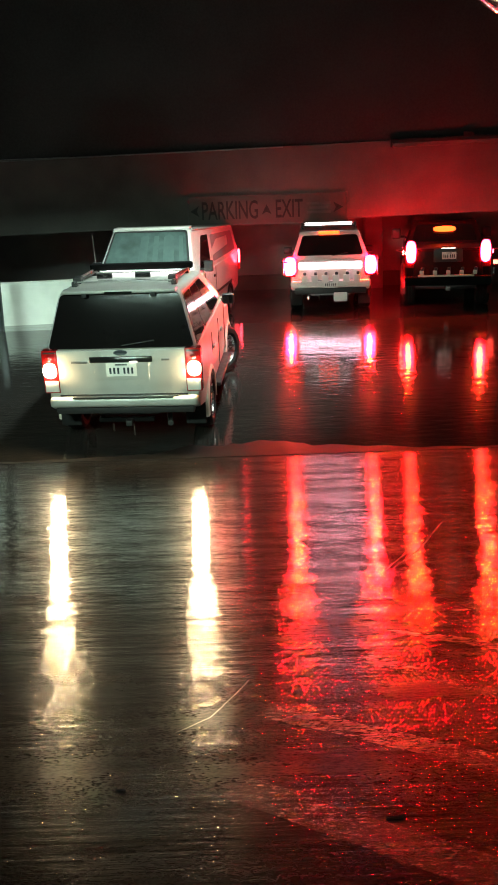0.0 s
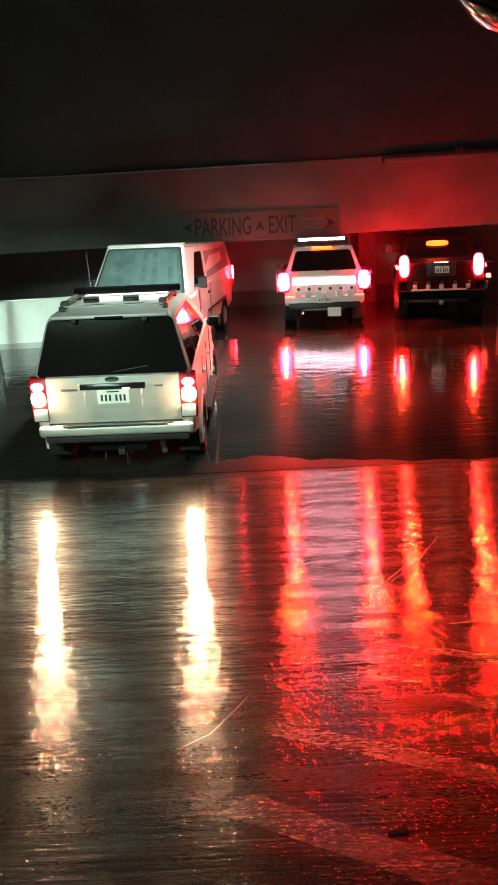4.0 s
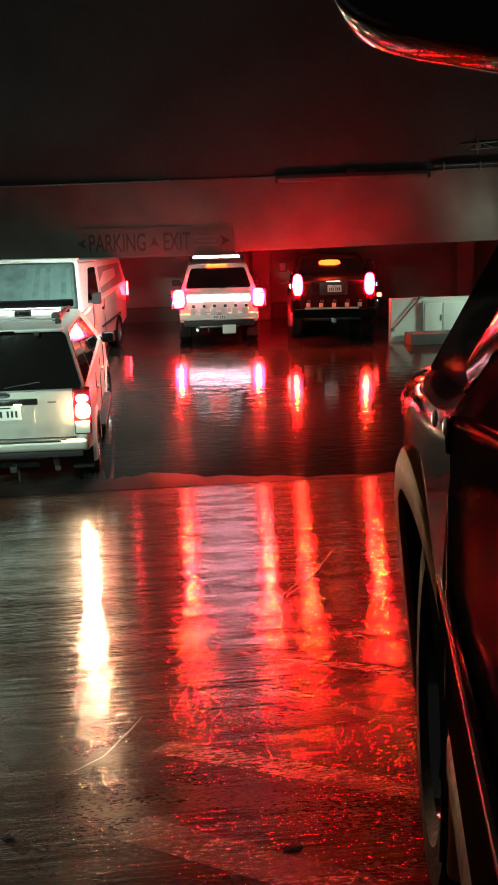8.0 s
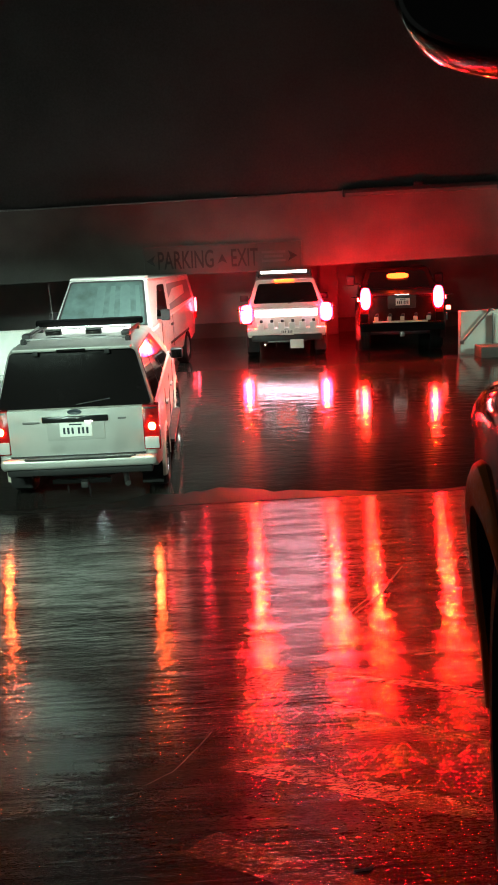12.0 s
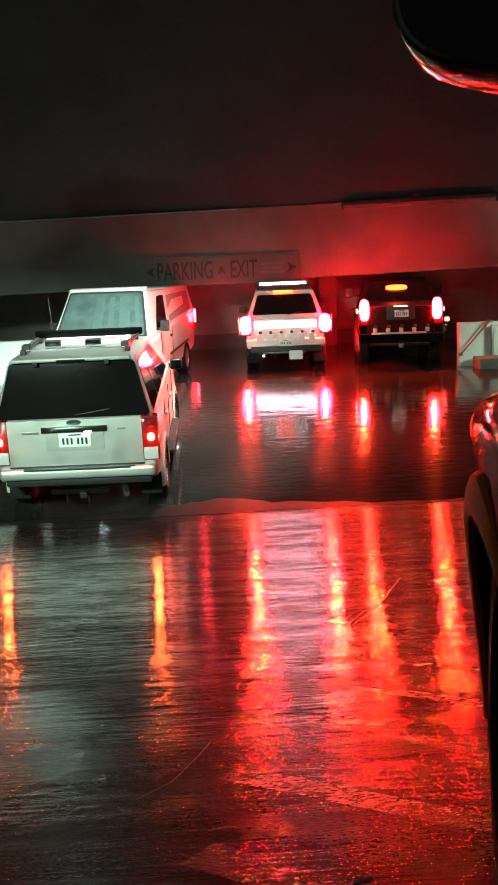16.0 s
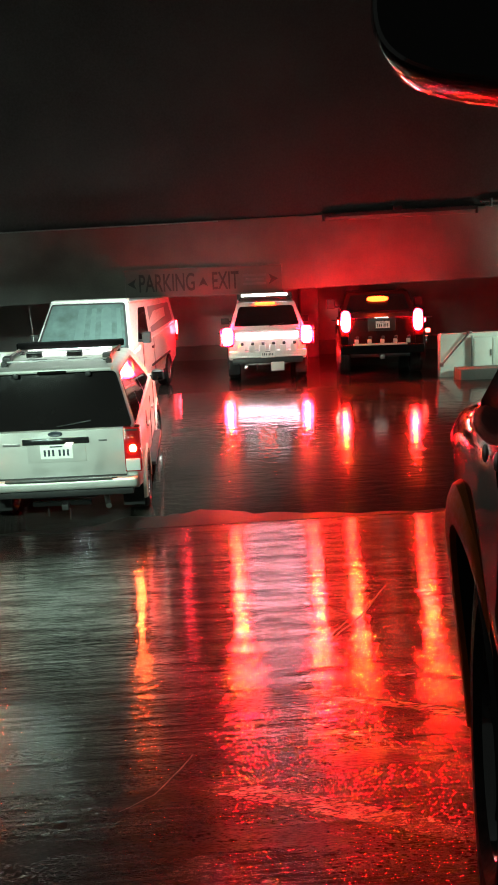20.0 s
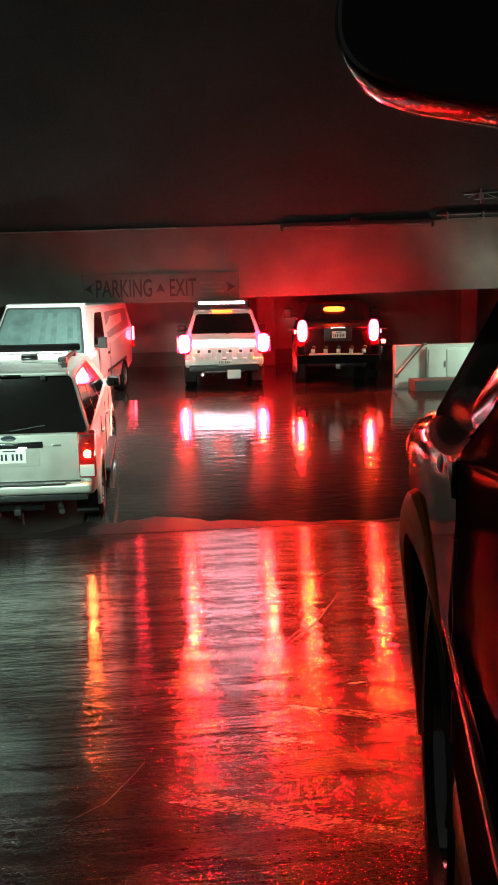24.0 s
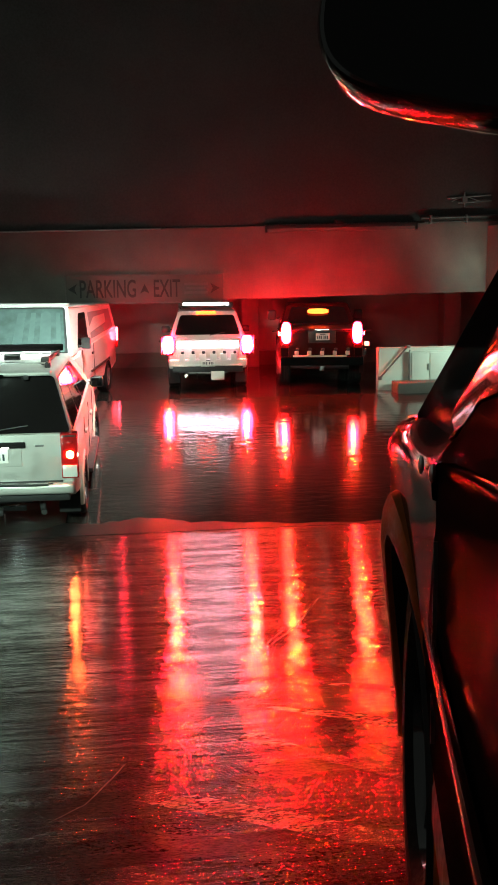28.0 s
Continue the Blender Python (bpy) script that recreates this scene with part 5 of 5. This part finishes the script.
# big door mirror of the truck, on its arm
def big_mirror(car, x, y, z):
    HW, HH = 0.17, 0.15
    bm = bmesh.new()
    rings = []
    for d, kx, kz in ((0.10, 0.45, 0.45), (0.090, 0.70, 0.76), (0.066, 0.84, 0.92), (0.030, 0.93, 0.980), (-0.036, 0.985, 0.985), (-0.045, 0.965, 0.965), (-0.046, 0.94, 0.94)):
        ring = []
        for i in range(72):
            a = 2 * math.pi * i / 72
            c, s = math.cos(a), math.sin(a)
            ring.append(bm.verts.new((HW * math.copysign(abs(c) ** 0.5, c) * kx, d, HH * math.copysign(abs(s) ** 0.5, s) * kz)))
        rings.append(ring)
    for a, b in zip(rings, rings[1:]):
        for i in range(72):
            bm.faces.new((a[i], a[(i + 1) % 72], b[(i + 1) % 72], b[i]))
    bm.faces.new(rings[0])
    ob = part("door_mirror", bm, GLOSS_BLACK, car, "black door mirror with a glossy chrome-edged shell")
    ob.location = (x, y, z)
    bm = bmesh.new()
    bm.faces.new([bm.verts.new((HW * 0.95 * math.copysign(abs(math.cos(a)) ** 0.5, math.cos(a)), -0.044, HH * 0.95 * math.copysign(abs(math.sin(a)) ** 0.5, math.sin(a)))) for a in [2 * math.pi * i / 72 for i in range(72)]])
    part("mirror_glass", bm, GLASS_DARK, ob)
    part("mirror_arm", rod((0.10, 0.03, 0.0), (0.36, 0.06, -0.10), 0.025), BLACK_PLASTIC, ob)
    return ob


big_mirror(BESIDE, -0.97 - 0.030, 2.33, 1.766).rotation_euler = (0, radians(12), 0)


# ---- what moves: the white car backs a little and straightens; its lamps switch ----
def switch(ob, times):
    """Rows that turn a lamp insert away from the lens or back: (seconds, lit)."""
    base = ob.matrix_basis.copy()
    rows = []
    lit = times[0][1]
    rows.append((0.0, base @ rz(0 if lit else 180)))
    for t, on in times[1:]:
        for k, a in ((0.0, 0), (0.034, 60), (0.067, 120), (0.1, 180)):
            turn = 180 - a if on else a
            rows.append((t + k, base @ rz(turn)))
        lit = on
    rows.append((28.0, base @ rz(0 if lit else 180)))
    return rows


def motions():
    suv_rows = []
    for t, back, dx, heading in ((0.0, 0.46, 0.05, 4.6), (0.5, 0.28, 0.03, 3.8), (1.0, 0.12, 0.01, 2.6), (1.5, 0.02, 0.0, 2.0), (2.0, 0.0, 0.0, 1.8), (28.0, 0.0, 0.0, 1.8)):
        y = 14.0 + back
        suv_rows.append((t, stand(-1.72 + dx, y, heading, 6.2)))
    walk(SUV, suv_rows)
    for w in SUV_WHEELS:
        front = w.location.y > 1
        p = w.location.copy()
        rows = []
        for t, steer, roll in ((0.0, -24, 60), (0.5, -19, 36), (1.0, -11, 15), (1.5, -6, 3), (2.0, -5, 0), (28.0, -5, 0)):
            rows.append((t, Matrix.Translation(p) @ rz(steer if front else 0) @ rx(-roll)))
        walk(w, rows)
    for kind, ob in SUV_LAMPS:
        walk(ob, switch(ob, ((0.0, True), (10.65, False)) if kind == "reverse" else ((0.0, False), (0.28, True), (11.3, False))))


motions()
